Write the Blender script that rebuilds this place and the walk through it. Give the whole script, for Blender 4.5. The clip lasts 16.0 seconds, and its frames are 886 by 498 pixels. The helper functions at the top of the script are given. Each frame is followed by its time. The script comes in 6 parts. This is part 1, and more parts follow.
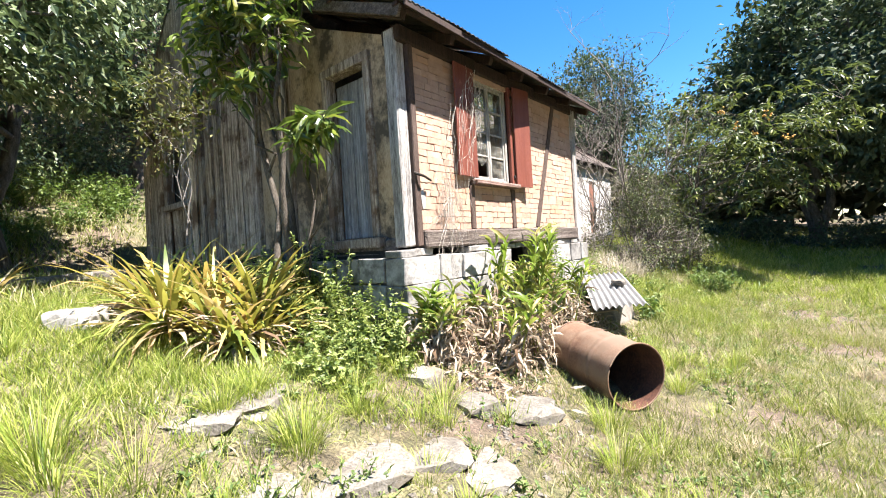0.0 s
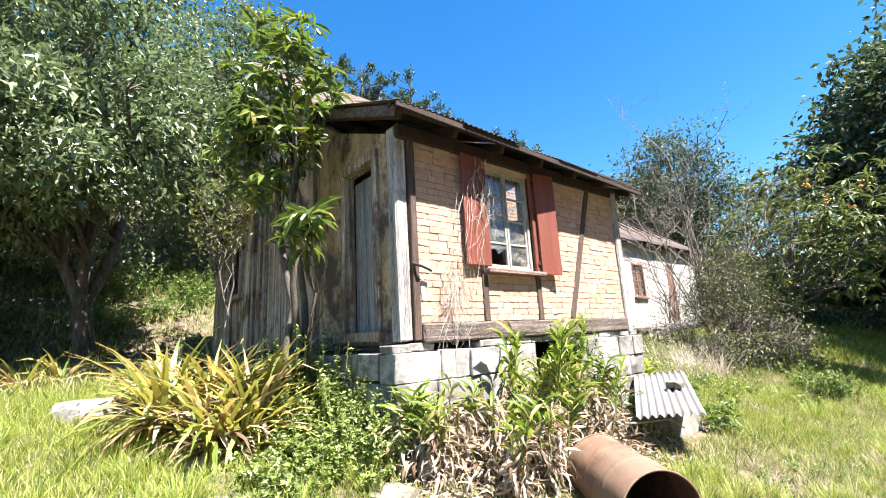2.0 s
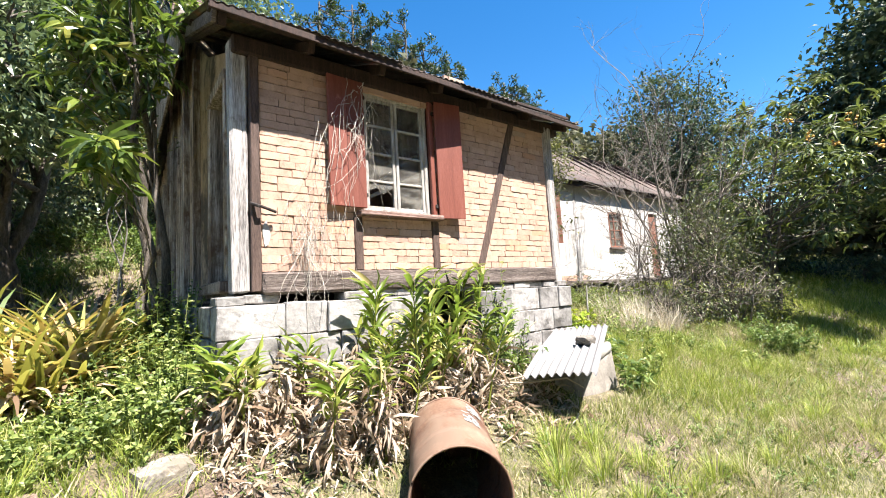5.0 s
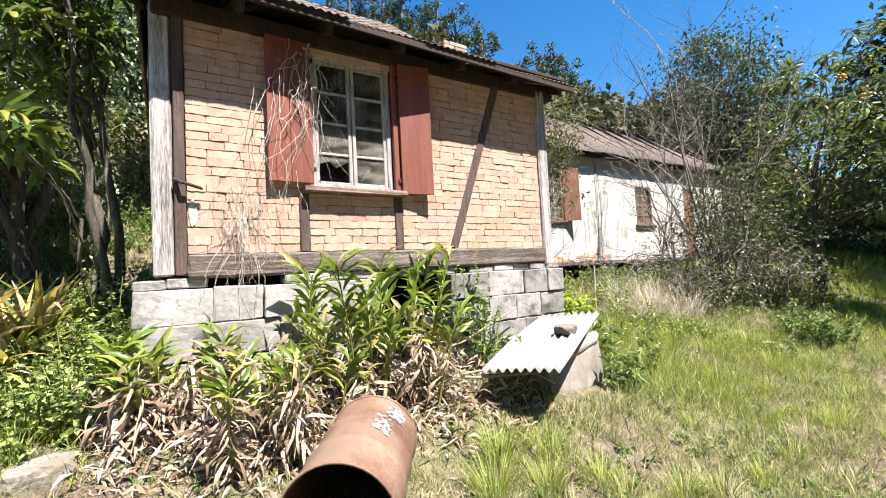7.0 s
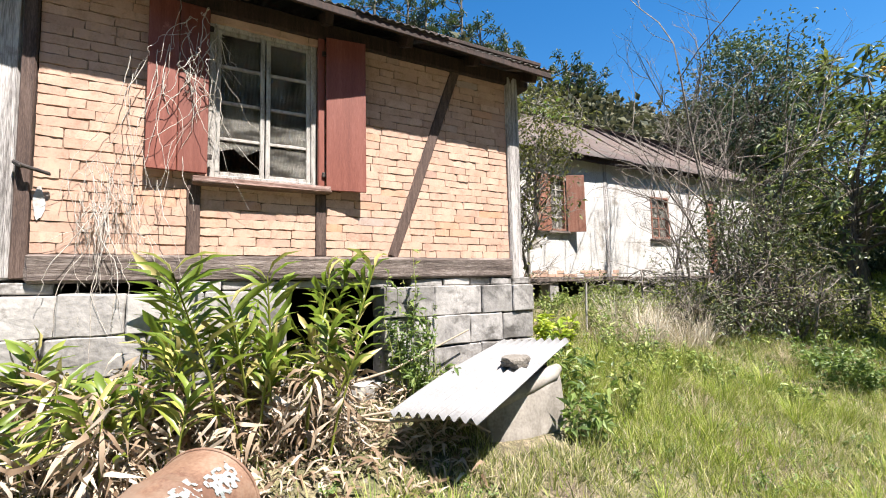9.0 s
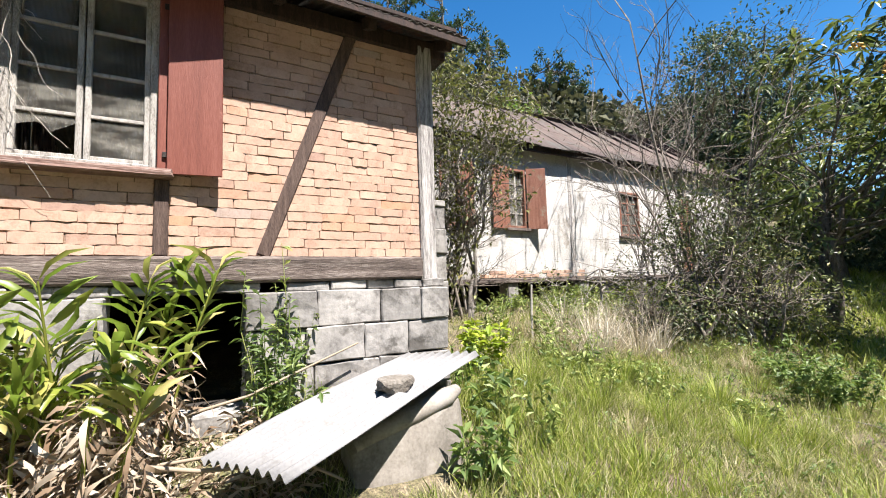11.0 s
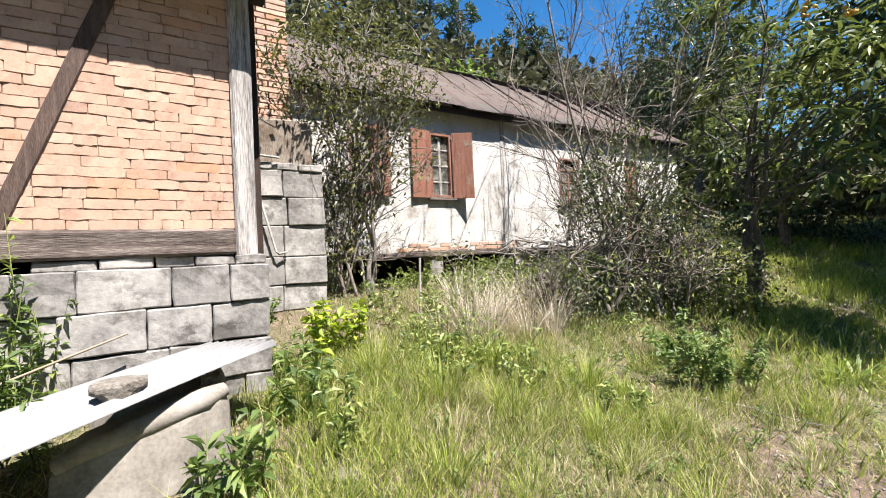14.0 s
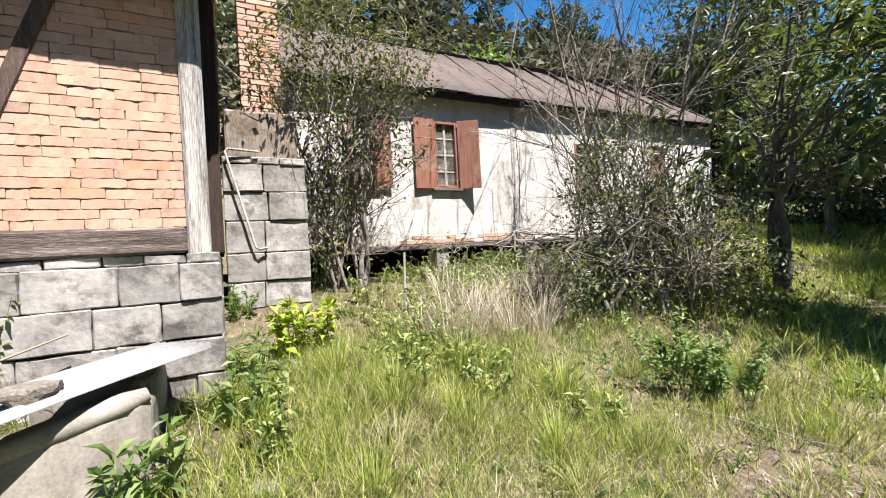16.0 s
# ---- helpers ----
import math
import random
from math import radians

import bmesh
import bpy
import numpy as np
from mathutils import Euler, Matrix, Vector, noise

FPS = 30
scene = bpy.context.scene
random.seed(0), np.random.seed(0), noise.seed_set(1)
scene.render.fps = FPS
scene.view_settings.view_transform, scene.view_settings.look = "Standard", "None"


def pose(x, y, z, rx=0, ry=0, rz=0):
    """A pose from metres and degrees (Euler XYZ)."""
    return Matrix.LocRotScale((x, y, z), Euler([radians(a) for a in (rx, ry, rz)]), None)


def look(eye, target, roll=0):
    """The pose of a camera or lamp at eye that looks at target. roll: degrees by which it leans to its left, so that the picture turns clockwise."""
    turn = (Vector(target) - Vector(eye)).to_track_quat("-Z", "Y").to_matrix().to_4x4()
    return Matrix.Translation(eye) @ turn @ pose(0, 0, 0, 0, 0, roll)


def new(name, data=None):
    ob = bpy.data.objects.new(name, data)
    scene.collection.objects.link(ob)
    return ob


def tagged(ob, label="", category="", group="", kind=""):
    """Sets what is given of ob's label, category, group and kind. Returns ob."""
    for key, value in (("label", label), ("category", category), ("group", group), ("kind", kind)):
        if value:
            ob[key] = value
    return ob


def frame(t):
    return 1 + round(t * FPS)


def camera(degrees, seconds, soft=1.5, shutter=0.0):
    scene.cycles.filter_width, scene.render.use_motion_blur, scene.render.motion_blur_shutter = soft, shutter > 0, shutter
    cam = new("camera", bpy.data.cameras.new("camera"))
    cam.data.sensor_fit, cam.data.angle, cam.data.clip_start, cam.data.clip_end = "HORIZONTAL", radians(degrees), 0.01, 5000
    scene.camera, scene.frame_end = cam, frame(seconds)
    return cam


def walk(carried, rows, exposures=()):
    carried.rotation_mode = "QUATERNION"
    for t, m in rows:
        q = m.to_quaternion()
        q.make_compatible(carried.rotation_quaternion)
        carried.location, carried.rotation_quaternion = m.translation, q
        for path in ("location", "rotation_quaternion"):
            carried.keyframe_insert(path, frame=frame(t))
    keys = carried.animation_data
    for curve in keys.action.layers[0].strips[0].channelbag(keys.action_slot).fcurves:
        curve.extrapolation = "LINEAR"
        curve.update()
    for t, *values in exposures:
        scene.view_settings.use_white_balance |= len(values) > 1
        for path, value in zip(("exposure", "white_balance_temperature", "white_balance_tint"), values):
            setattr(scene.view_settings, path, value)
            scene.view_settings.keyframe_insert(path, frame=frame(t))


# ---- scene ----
cam = camera(90.7, 16.0, soft=1.05)
METRES, EYE, TILT, LEAN, TURN = 8.0, 1.5, 0.0, 0.0, 40.1
ROWS = [
    (0.0, 0.0, 0.0, 0.0, -0.03, -0.53, 3.52),
    (0.5, 0.0268, 0.0103, 0.009, 6.84, 4.13, 2.14),
    (1.0, 0.0528, 0.0117, 0.0105, 9.96, 9.67, 2.32),
    (1.5, 0.081, 0.0176, 0.0093, 10.68, 10.87, 2.6),
    (2.0, 0.1038, 0.0422, 0.0009, 10.94, 11.58, 3.23),
    (2.5, 0.1235, 0.0774, 0.0006, 10.82, 11.79, 2.77),
    (3.0, 0.1504, 0.0937, -0.0048, 9.41, 11.7, 1.35),
    (3.5, 0.1913, 0.1048, -0.0091, 9.58, 9.42, 1.52),
    (4.0, 0.2174, 0.1175, -0.0119, 12.01, 7.11, 3.58),
    (4.5, 0.2441, 0.1416, -0.0108, 12.24, 6.2, 3.56),
    (5.0, 0.2634, 0.1588, -0.0115, 12.44, 5.64, 3.37),
    (7.5, 0.3731, 0.2644, -0.0094, 19.23, 2.47, 2.17),
    (8.0, 0.4003, 0.2918, -0.009, 20.49, 2.92, 0.83),
    (8.5, 0.4132, 0.3242, -0.013, 21.11, 3.7, 0.91),
    (9.0, 0.4159, 0.3662, -0.0099, 21.15, 4.5, 1.18),
    (11.5, 0.501, 0.5061, -0.0119, 19.37, 4.58, 2.21),
    (12.0, 0.5209, 0.523, -0.013, 18.02, 4.09, 2.44),
    (12.5, 0.5489, 0.5388, -0.0137, 17.81, 3.8, 2.59),
    (13.0, 0.5716, 0.5546, -0.0161, 17.98, 2.76, 2.76),
    (13.5, 0.5965, 0.5885, -0.0182, 18.24, 1.8, 2.92),
    (14.0, 0.6114, 0.6068, -0.0159, 18.24, 1.1, 2.8),
    (14.5, 0.621, 0.6123, -0.0159, 18.0, 0.29, 2.79),
    (15.0, 0.6506, 0.6265, -0.0172, 18.13, -0.19, 2.91),
    (15.5, 0.6721, 0.6413, -0.0176, 22.69, 0.06, 2.95),
    (16.0, 0.6753, 0.66, -0.0121, 23.21, -0.09, 3.14),
]
walk(cam, [(t, pose(0, 0, EYE, TILT, LEAN, TURN) @ pose(METRES * x, METRES * y, METRES * z, 90 + pitch, roll, yaw)) for t, x, y, z, yaw, pitch, roll in ROWS],
     exposures=((0.0, 2.3), (1.5, 2.41), (3.0, 2.35), (5.0, 2.18), (8.0, 1.9), (16.0, 1.79)))


# ---- world, sun, exposure ----
SUN = Vector((1.0, 0.22, 1.97)).normalized()
scene.view_settings.exposure = 1.8
world = bpy.data.worlds.new("sky")
scene.world = world
world.use_nodes = True
wn = world.node_tree.nodes
sky = wn.new("ShaderNodeTexSky")
sky.sky_type = "NISHITA"
sky.sun_disc = False
sky.sun_elevation = math.asin(SUN.z)
sky.sun_rotation = math.atan2(SUN.x, SUN.y)
sky.air_density, sky.dust_density, sky.ozone_density = 1.0, 0.0, 2.5
wn["Background"].inputs["Strength"].default_value = 0.06
sky_tone = wn.new("ShaderNodeHueSaturation")
sky_tone.inputs["Saturation"].default_value = 1.35
world.node_tree.links.new(sky.outputs["Color"], sky_tone.inputs["Color"])
world.node_tree.links.new(sky_tone.outputs["Color"], wn["Background"].inputs["Color"])
sun_lamp = new("sun", bpy.data.lights.new("sun", "SUN"))
sun_lamp.data.energy = 5.0
sun_lamp.data.angle = radians(0.53)
sun_lamp.data.color = (1.0, 0.925, 0.865)
sun_lamp.matrix_world = look((0, 0, 30), Vector((0, 0, 30)) - SUN)


# ---- materials ----
def node_mat(name, rough=0.8, metal=0.0):
    m = bpy.data.materials.new(name)
    m.use_nodes = True
    n, l = m.node_tree.nodes, m.node_tree.links
    b = n["Principled BSDF"]
    b.inputs["Roughness"].default_value = rough
    b.inputs["Metallic"].default_value = metal
    return m, n, l, b


def noise_node(n, l, scale, detail=4, stretch=None, rough=0.6):
    src = n.new("ShaderNodeNewGeometry").outputs["Position"]
    if stretch:
        mp = n.new("ShaderNodeMapping")
        mp.inputs["Scale"].default_value = stretch
        l.new(src, mp.inputs["Vector"])
        src = mp.outputs["Vector"]
    t = n.new("ShaderNodeTexNoise")
    t.inputs["Scale"].default_value = scale
    t.inputs["Detail"].default_value = detail
    t.inputs["Roughness"].default_value = rough
    l.new(src, t.inputs["Vector"])
    return t.outputs["Fac"]


def ramp(n, l, fac, stops):
    r = n.new("ShaderNodeValToRGB")
    e = r.color_ramp.elements
    while len(e) < len(stops):
        e.new(0.5)
    for el, (p, c) in zip(e, stops):
        el.position, el.color = p, (*c, 1)
    l.new(fac, r.inputs["Fac"])
    return r.outputs["Color"]


def mix(n, l, fac, a, b, mode="MIX"):
    m = n.new("ShaderNodeMix")
    m.data_type, m.blend_type = "RGBA", mode
    for sock, v in ((m.inputs[0], fac), (m.inputs[6], a), (m.inputs[7], b)):
        if isinstance(v, (float, int)):
            sock.default_value = v
        elif isinstance(v, tuple):
            sock.default_value = (*v, 1)
        else:
            l.new(v, sock)
    return m.outputs[2]


def bump(n, l, b, height, strength=0.5, dist=0.01):
    k = n.new("ShaderNodeBump")
    k.inputs["Strength"].default_value, k.inputs["Distance"].default_value = strength, dist
    l.new(height, k.inputs["Height"])
    l.new(k.outputs["Normal"], b.inputs["Normal"])


def random_value(n, l, island):
    if island:
        return n.new("ShaderNodeNewGeometry").outputs["Random Per Island"]
    return n.new("ShaderNodeObjectInfo").outputs["Random"]


def surface(name, dark, mid, light, scale=6, fine=60, rough=0.85, metal=0.0, stretch=None, stain=None, stain_scale=1.5,
            stain_at=0.6, strength=0.5, dist=0.01, vary=0.0, island=False, fine_mix=0.5, tone=0.64):
    """A weathered surface: a coarse and a fine grain, stains with their own shape, and a change of tone from piece to piece."""
    m, n, l, b = node_mat(name, rough, metal)
    coarse = noise_node(n, l, scale, 5, stretch)
    grain = noise_node(n, l, fine, 3, stretch)
    both = mix(n, l, fine_mix, coarse, grain)
    dark, mid, light = (tuple(c * tone for c in q) for q in (dark, mid, light))
    col = ramp(n, l, both, ((0.38, dark), (0.5, mid), (0.62, light)))
    if stain:
        s = noise_node(n, l, stain_scale, 6, None, 0.7)
        f = ramp(n, l, s, ((stain_at - 0.05, (0, 0, 0)), (stain_at + 0.06, (1, 1, 1))))
        col = mix(n, l, f, col, stain)
    if vary:
        r = random_value(n, l, island)
        v = ramp(n, l, r, ((0.0, (1 - vary,) * 3), (1.0, (1 + vary,) * 3)))
        col = mix(n, l, 1.0, col, v, "MULTIPLY")
    l.new(col, b.inputs["Base Color"])
    bump(n, l, b, both, strength, dist)
    return m


def leafy(name, stops, rough=0.4, trans=0.35, trans_col=(0.25, 0.4, 0.05), spec=0.5, tone=1.0):
    """Leaves: tone by leaf, some light passing through."""
    m, n, l, b = node_mat(name, rough)
    r = random_value(n, l, True)
    col = ramp(n, l, r, [(p, tuple(c * tone for c in q)) for p, q in stops])
    l.new(col, b.inputs["Base Color"])
    b.inputs["Specular IOR Level"].default_value = spec
    t = n.new("ShaderNodeBsdfTranslucent")
    tc = mix(n, l, 0.5, col, trans_col)
    l.new(tc, t.inputs["Color"])
    ms = n.new("ShaderNodeMixShader")
    ms.inputs[0].default_value = trans
    l.new(b.outputs[0], ms.inputs[1])
    l.new(t.outputs[0], ms.inputs[2])
    l.new(ms.outputs[0], n["Material Output"].inputs["Surface"])
    return m


def brick_material(name, island):
    m, n, l, b = node_mat(name, 0.9)
    r = random_value(n, l, island)
    base = ramp(n, l, r, ((0.0, (0.32, 0.21, 0.165)), (0.07, (0.39, 0.257, 0.195)), (0.5, (0.425, 0.283, 0.212)), (0.9, (0.455, 0.318, 0.245)), (0.96, (0.42, 0.23, 0.14)), (1.0, (0.36, 0.28, 0.24))))
    g = noise_node(n, l, 9, 5)
    f = noise_node(n, l, 70, 3)
    both = mix(n, l, 0.45, g, f)
    tone = ramp(n, l, both, ((0.35, (0.78, 0.74, 0.7)), (0.5, (1, 1, 1)), (0.65, (1.1, 1.1, 1.08))))
    col = mix(n, l, 1.0, base, tone, "MULTIPLY")
    s = noise_node(n, l, 2.3, 6, None, 0.7)
    soot = ramp(n, l, s, ((0.6, (0, 0, 0)), (0.76, (0.5, 0.5, 0.5))))
    col = mix(n, l, soot, col, (0.22, 0.15, 0.11))
    l.new(col, b.inputs["Base Color"])
    bump(n, l, b, both, 0.55, 0.006)
    return m


M = {}
M["brick"] = brick_material("brick_clay", False)
M["brick_far"] = brick_material("brick_clay_rest", True)
M["mortar"] = surface("mortar", (0.11, 0.07, 0.048), (0.3, 0.2, 0.14), (0.5, 0.35, 0.26), 8, 90, 0.95)
M["stone"] = surface("basalt_block", (0.22, 0.21, 0.2), (0.385, 0.37, 0.352), (0.51, 0.49, 0.465), 2.2, 26, 0.9, stain=(0.105, 0.098, 0.09), stain_scale=3.5, stain_at=0.57, strength=0.9, dist=0.015, vary=0.22, fine_mix=0.32)
M["timber"] = surface("weathered_timber", (0.055, 0.04, 0.034), (0.14, 0.108, 0.092), (0.32, 0.275, 0.245), 3, 26, 0.9, stretch=(6, 0.6, 8), strength=0.9, dist=0.012, vary=0.15)
M["timber_v"] = surface("weathered_post", (0.06, 0.045, 0.035), (0.24, 0.19, 0.155), (0.56, 0.5, 0.44), 2.5, 22, 0.9, stretch=(8, 8, 0.35), tone=1.0, stain=(0.12, 0.075, 0.05), stain_scale=1.8, stain_at=0.55, strength=0.9, dist=0.012, vary=0.15)
M["bleached"] = surface("bleached_timber", (0.1, 0.09, 0.085), (0.38, 0.36, 0.345), (0.66, 0.64, 0.62), 3, 26, 0.9, stretch=(7, 7, 0.4), stain=(0.14, 0.11, 0.1), stain_scale=2.2, stain_at=0.62, strength=0.9, dist=0.012, tone=0.8)
M["door_wood"] = surface("grey_door_wood", (0.07, 0.07, 0.075), (0.18, 0.18, 0.19), (0.34, 0.34, 0.35), 2.5, 24, 0.9, stretch=(8, 8, 0.35), tone=1.0, vary=0.15)
# brown timber with the shade under the eaves put into its colour
M["timber_dark"] = surface("brown_timber_eave_shade", (0.014, 0.008, 0.006), (0.04, 0.02, 0.014), (0.085, 0.045, 0.032), 4, 40, 0.85, stretch=(7, 7, 0.7), strength=0.7)
M["shutter"] = surface("oxblood_paint", (0.2, 0.05, 0.03), (0.255, 0.068, 0.042), (0.31, 0.1, 0.068), 3, 40, 0.6, stretch=(6, 6, 0.5), stain=(0.33, 0.14, 0.1), stain_scale=5, stain_at=0.68, strength=0.35, vary=0.08)
M["rust_shutter"] = surface("faded_red_paint", (0.2, 0.075, 0.045), (0.3, 0.12, 0.075), (0.38, 0.18, 0.12), 3, 40, 0.8, stretch=(6, 6, 0.6), stain=(0.2, 0.15, 0.11), stain_scale=4, stain_at=0.6, strength=0.5, vary=0.1)
M["white_wood"] = surface("flaking_white_paint", (0.2, 0.18, 0.16), (0.48, 0.46, 0.42), (0.66, 0.64, 0.6), 5, 50, 0.7, stretch=(5, 5, 1), stain=(0.25, 0.22, 0.19), stain_scale=6, stain_at=0.64)
M["plaster_brown"] = surface("mud_plaster", (0.2, 0.14, 0.08), (0.36, 0.265, 0.175), (0.5, 0.39, 0.28), 2.0, 40, 0.95, stretch=(2.5, 2.5, 0.5), tone=1.0, stain=(0.08, 0.062, 0.045), stain_scale=1.7, stain_at=0.53, strength=0.7)
M["plaster_white"] = surface("limewash", (0.5, 0.48, 0.45), (0.7, 0.69, 0.67), (0.8, 0.79, 0.77), 2.5, 30, 0.9, stain=(0.24, 0.22, 0.19), stain_scale=1.7, stain_at=0.6, strength=0.4)
M["concrete"] = surface("old_concrete", (0.2, 0.18, 0.155), (0.345, 0.315, 0.275), (0.46, 0.43, 0.39), 3, 50, 0.92, stain=(0.15, 0.135, 0.115), stain_scale=2, stain_at=0.6, strength=0.6, dist=0.008, fine_mix=0.25)
M["tank"] = surface("stained_concrete", (0.14, 0.11, 0.085), (0.3, 0.25, 0.2), (0.42, 0.37, 0.31), 3, 40, 0.92, stretch=(3, 3, 0.5), stain=(0.1, 0.07, 0.05), stain_scale=2.4, stain_at=0.54, strength=0.7)
M["zinc"] = surface("zinc_sheet", (0.6, 0.6, 0.6), (0.74, 0.74, 0.74), (0.82, 0.82, 0.81), 3, 60, 0.75, 0.0, tone=0.26, stain=(0.14, 0.135, 0.125), stain_scale=4, stain_at=0.64, strength=0.1)
M["roof_metal"] = surface("aged_roof_sheet", (0.07, 0.065, 0.055), (0.15, 0.145, 0.125), (0.24, 0.22, 0.19), 3, 40, 0.75, 0.2, stain=(0.2, 0.1, 0.06), stain_scale=1.6, stain_at=0.58, strength=0.3, vary=0.15)
M["roof_brown"] = surface("rusty_roof_sheet", (0.075, 0.05, 0.04), (0.125, 0.085, 0.068), (0.175, 0.125, 0.1), 2, 30, 0.85, stain=(0.085, 0.075, 0.062), stain_scale=2.2, stain_at=0.55, strength=0.3, vary=0.08)
M["tile"] = surface("clay_roof_tile", (0.1, 0.065, 0.05), (0.2, 0.13, 0.1), (0.3, 0.205, 0.16), 5, 40, 0.9, stain=(0.11, 0.1, 0.08), stain_scale=2, stain_at=0.52, vary=0.2)
M["rust"] = surface("drum_rust", (0.16, 0.08, 0.05), (0.265, 0.155, 0.1), (0.35, 0.235, 0.165), 2.6, 60, 0.7, 0.1, stain=(0.17, 0.115, 0.08), stain_scale=2.4, stain_at=0.56, strength=0.25, dist=0.004, fine_mix=0.3)
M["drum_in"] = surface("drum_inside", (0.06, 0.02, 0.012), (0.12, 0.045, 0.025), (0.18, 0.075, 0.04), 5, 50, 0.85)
M["drum_paint"] = surface("drum_paint_left", (0.26, 0.29, 0.28), (0.42, 0.47, 0.46), (0.6, 0.63, 0.61), 6, 50, 0.7, tone=0.5)
M["iron"] = surface("wrought_iron", (0.03, 0.025, 0.022), (0.06, 0.05, 0.045), (0.1, 0.085, 0.075), 10, 80, 0.7, 0.5)
M["bark"] = surface("bark", (0.06, 0.05, 0.04), (0.15, 0.125, 0.1), (0.28, 0.25, 0.21), 4, 30, 0.95, stretch=(4, 4, 1), strength=1.0, dist=0.02)
M["bark_pale"] = surface("pale_bark", (0.18, 0.16, 0.14), (0.34, 0.31, 0.28), (0.48, 0.45, 0.41), 5, 40, 0.95, strength=0.6)
# near-black colour standing in for the shade of unlit spaces
M["void"] = surface("dark_interior_shade", (0.02, 0.017, 0.014), (0.04, 0.033, 0.027), (0.06, 0.05, 0.04), 4, 40, 1.0)
M["rock"] = surface("field_stone", (0.14, 0.12, 0.1), (0.26, 0.235, 0.2), (0.38, 0.35, 0.31), 6, 50, 0.92, stain=(0.15, 0.13, 0.1), stain_scale=5, stain_at=0.58, strength=0.9, dist=0.015, vary=0.2)
M["slab"] = surface("pale_slab", (0.3, 0.28, 0.25), (0.44, 0.42, 0.39), (0.56, 0.54, 0.5), 6, 50, 0.9, strength=0.6)
M["leaf_dark"] = leafy("leaf_dark", ((0.0, (0.03, 0.05, 0.025)), (0.5, (0.09, 0.125, 0.06)), (0.85, (0.15, 0.185, 0.095)), (1.0, (0.22, 0.24, 0.13))), 0.34, 0.28, (0.15, 0.22, 0.07), 0.65, 1.4)
M["leaf_far"] = leafy("leaf_far_tree", ((0.0, (0.025, 0.04, 0.022)), (0.5, (0.05, 0.075, 0.04)), (0.85, (0.085, 0.115, 0.06)), (1.0, (0.13, 0.15, 0.08))), 0.6, 0.22, (0.1, 0.15, 0.05), 0.35, 1.2)
M["leaf_nettle"] = leafy("leaf_nettle", ((0.0, (0.06, 0.1, 0.03)), (0.6, (0.12, 0.18, 0.05)), (1.0, (0.22, 0.27, 0.08))), 0.55, 0.35)
M["leaf_loquat"] = leafy("leaf_loquat", ((0.0, (0.04, 0.07, 0.02)), (0.5, (0.1, 0.15, 0.035)), (0.85, (0.22, 0.28, 0.05)), (1.0, (0.36, 0.33, 0.07))), 0.33, 0.28, tone=0.72)
M["leaf_meadow"] = leafy("leaf_meadow_loquat", ((0.0, (0.025, 0.042, 0.018)), (0.55, (0.06, 0.09, 0.03)), (0.88, (0.13, 0.17, 0.04)), (1.0, (0.24, 0.25, 0.06))), 0.46, 0.3, (0.2, 0.25, 0.05), 0.45, 1.05)
M["leaf_olive"] = leafy("leaf_olive", ((0.0, (0.05, 0.065, 0.02)), (0.5, (0.13, 0.155, 0.04)), (0.9, (0.28, 0.29, 0.07)), (1.0, (0.38, 0.32, 0.12))), 0.6, 0.3, (0.2, 0.22, 0.05), tone=0.58)
M["leaf_weed"] = leafy("leaf_weed", ((0.0, (0.055, 0.09, 0.025)), (0.5, (0.18, 0.245, 0.058)), (1.0, (0.4, 0.43, 0.15))), 0.5, 0.35, (0.26, 0.36, 0.05), tone=0.95)
M["leaf_hill"] = leafy("leaf_hill", ((0.0, (0.035, 0.042, 0.026)), (0.5, (0.07, 0.078, 0.042)), (0.85, (0.115, 0.115, 0.065)), (1.0, (0.18, 0.16, 0.1))), 0.75, 0.18, (0.13, 0.14, 0.06), 0.2, 0.8)
M["leaf_bright"] = leafy("leaf_bright", ((0.0, (0.07, 0.13, 0.02)), (1.0, (0.15, 0.23, 0.04))), 0.5, 0.35)
M["pine"] = leafy("araucaria_needles", ((0.0, (0.012, 0.025, 0.014)), (1.0, (0.035, 0.055, 0.028))), 0.6, 0.1)
M["grass"] = leafy("grass_blades", ((0.0, (0.05, 0.085, 0.02)), (0.3, (0.2, 0.27, 0.05)), (0.6, (0.4, 0.43, 0.12)), (0.78, (0.58, 0.52, 0.28)), (1.0, (0.8, 0.72, 0.52))), 0.55, 0.4, (0.27, 0.31, 0.05), 0.3, 0.75)
M["grass_lush"] = leafy("lush_grass", ((0.0, (0.07, 0.13, 0.02)), (0.45, (0.3, 0.39, 0.06)), (0.85, (0.5, 0.53, 0.13)), (1.0, (0.72, 0.66, 0.32))), 0.5, 0.4, (0.29, 0.36, 0.04), 0.3, 0.78)
M["grass_dry"] = leafy("dry_grass", ((0.0, (0.34, 0.27, 0.15)), (0.6, (0.5, 0.42, 0.27)), (1.0, (0.62, 0.55, 0.4))), 0.7, 0.3, (0.38, 0.32, 0.2), 0.2, 0.78)
M["grass_pale"] = leafy("pale_grass", ((0.0, (0.42, 0.36, 0.25)), (0.5, (0.62, 0.56, 0.44)), (1.0, (0.78, 0.73, 0.62))), 0.7, 0.3, (0.5, 0.44, 0.33), 0.2, 0.74)
M["leaf_yellow"] = leafy("leaf_yellow", ((0.0, (0.16, 0.24, 0.02)), (0.6, (0.33, 0.42, 0.04)), (1.0, (0.5, 0.54, 0.08))), 0.5, 0.4, (0.4, 0.48, 0.05), 0.4)
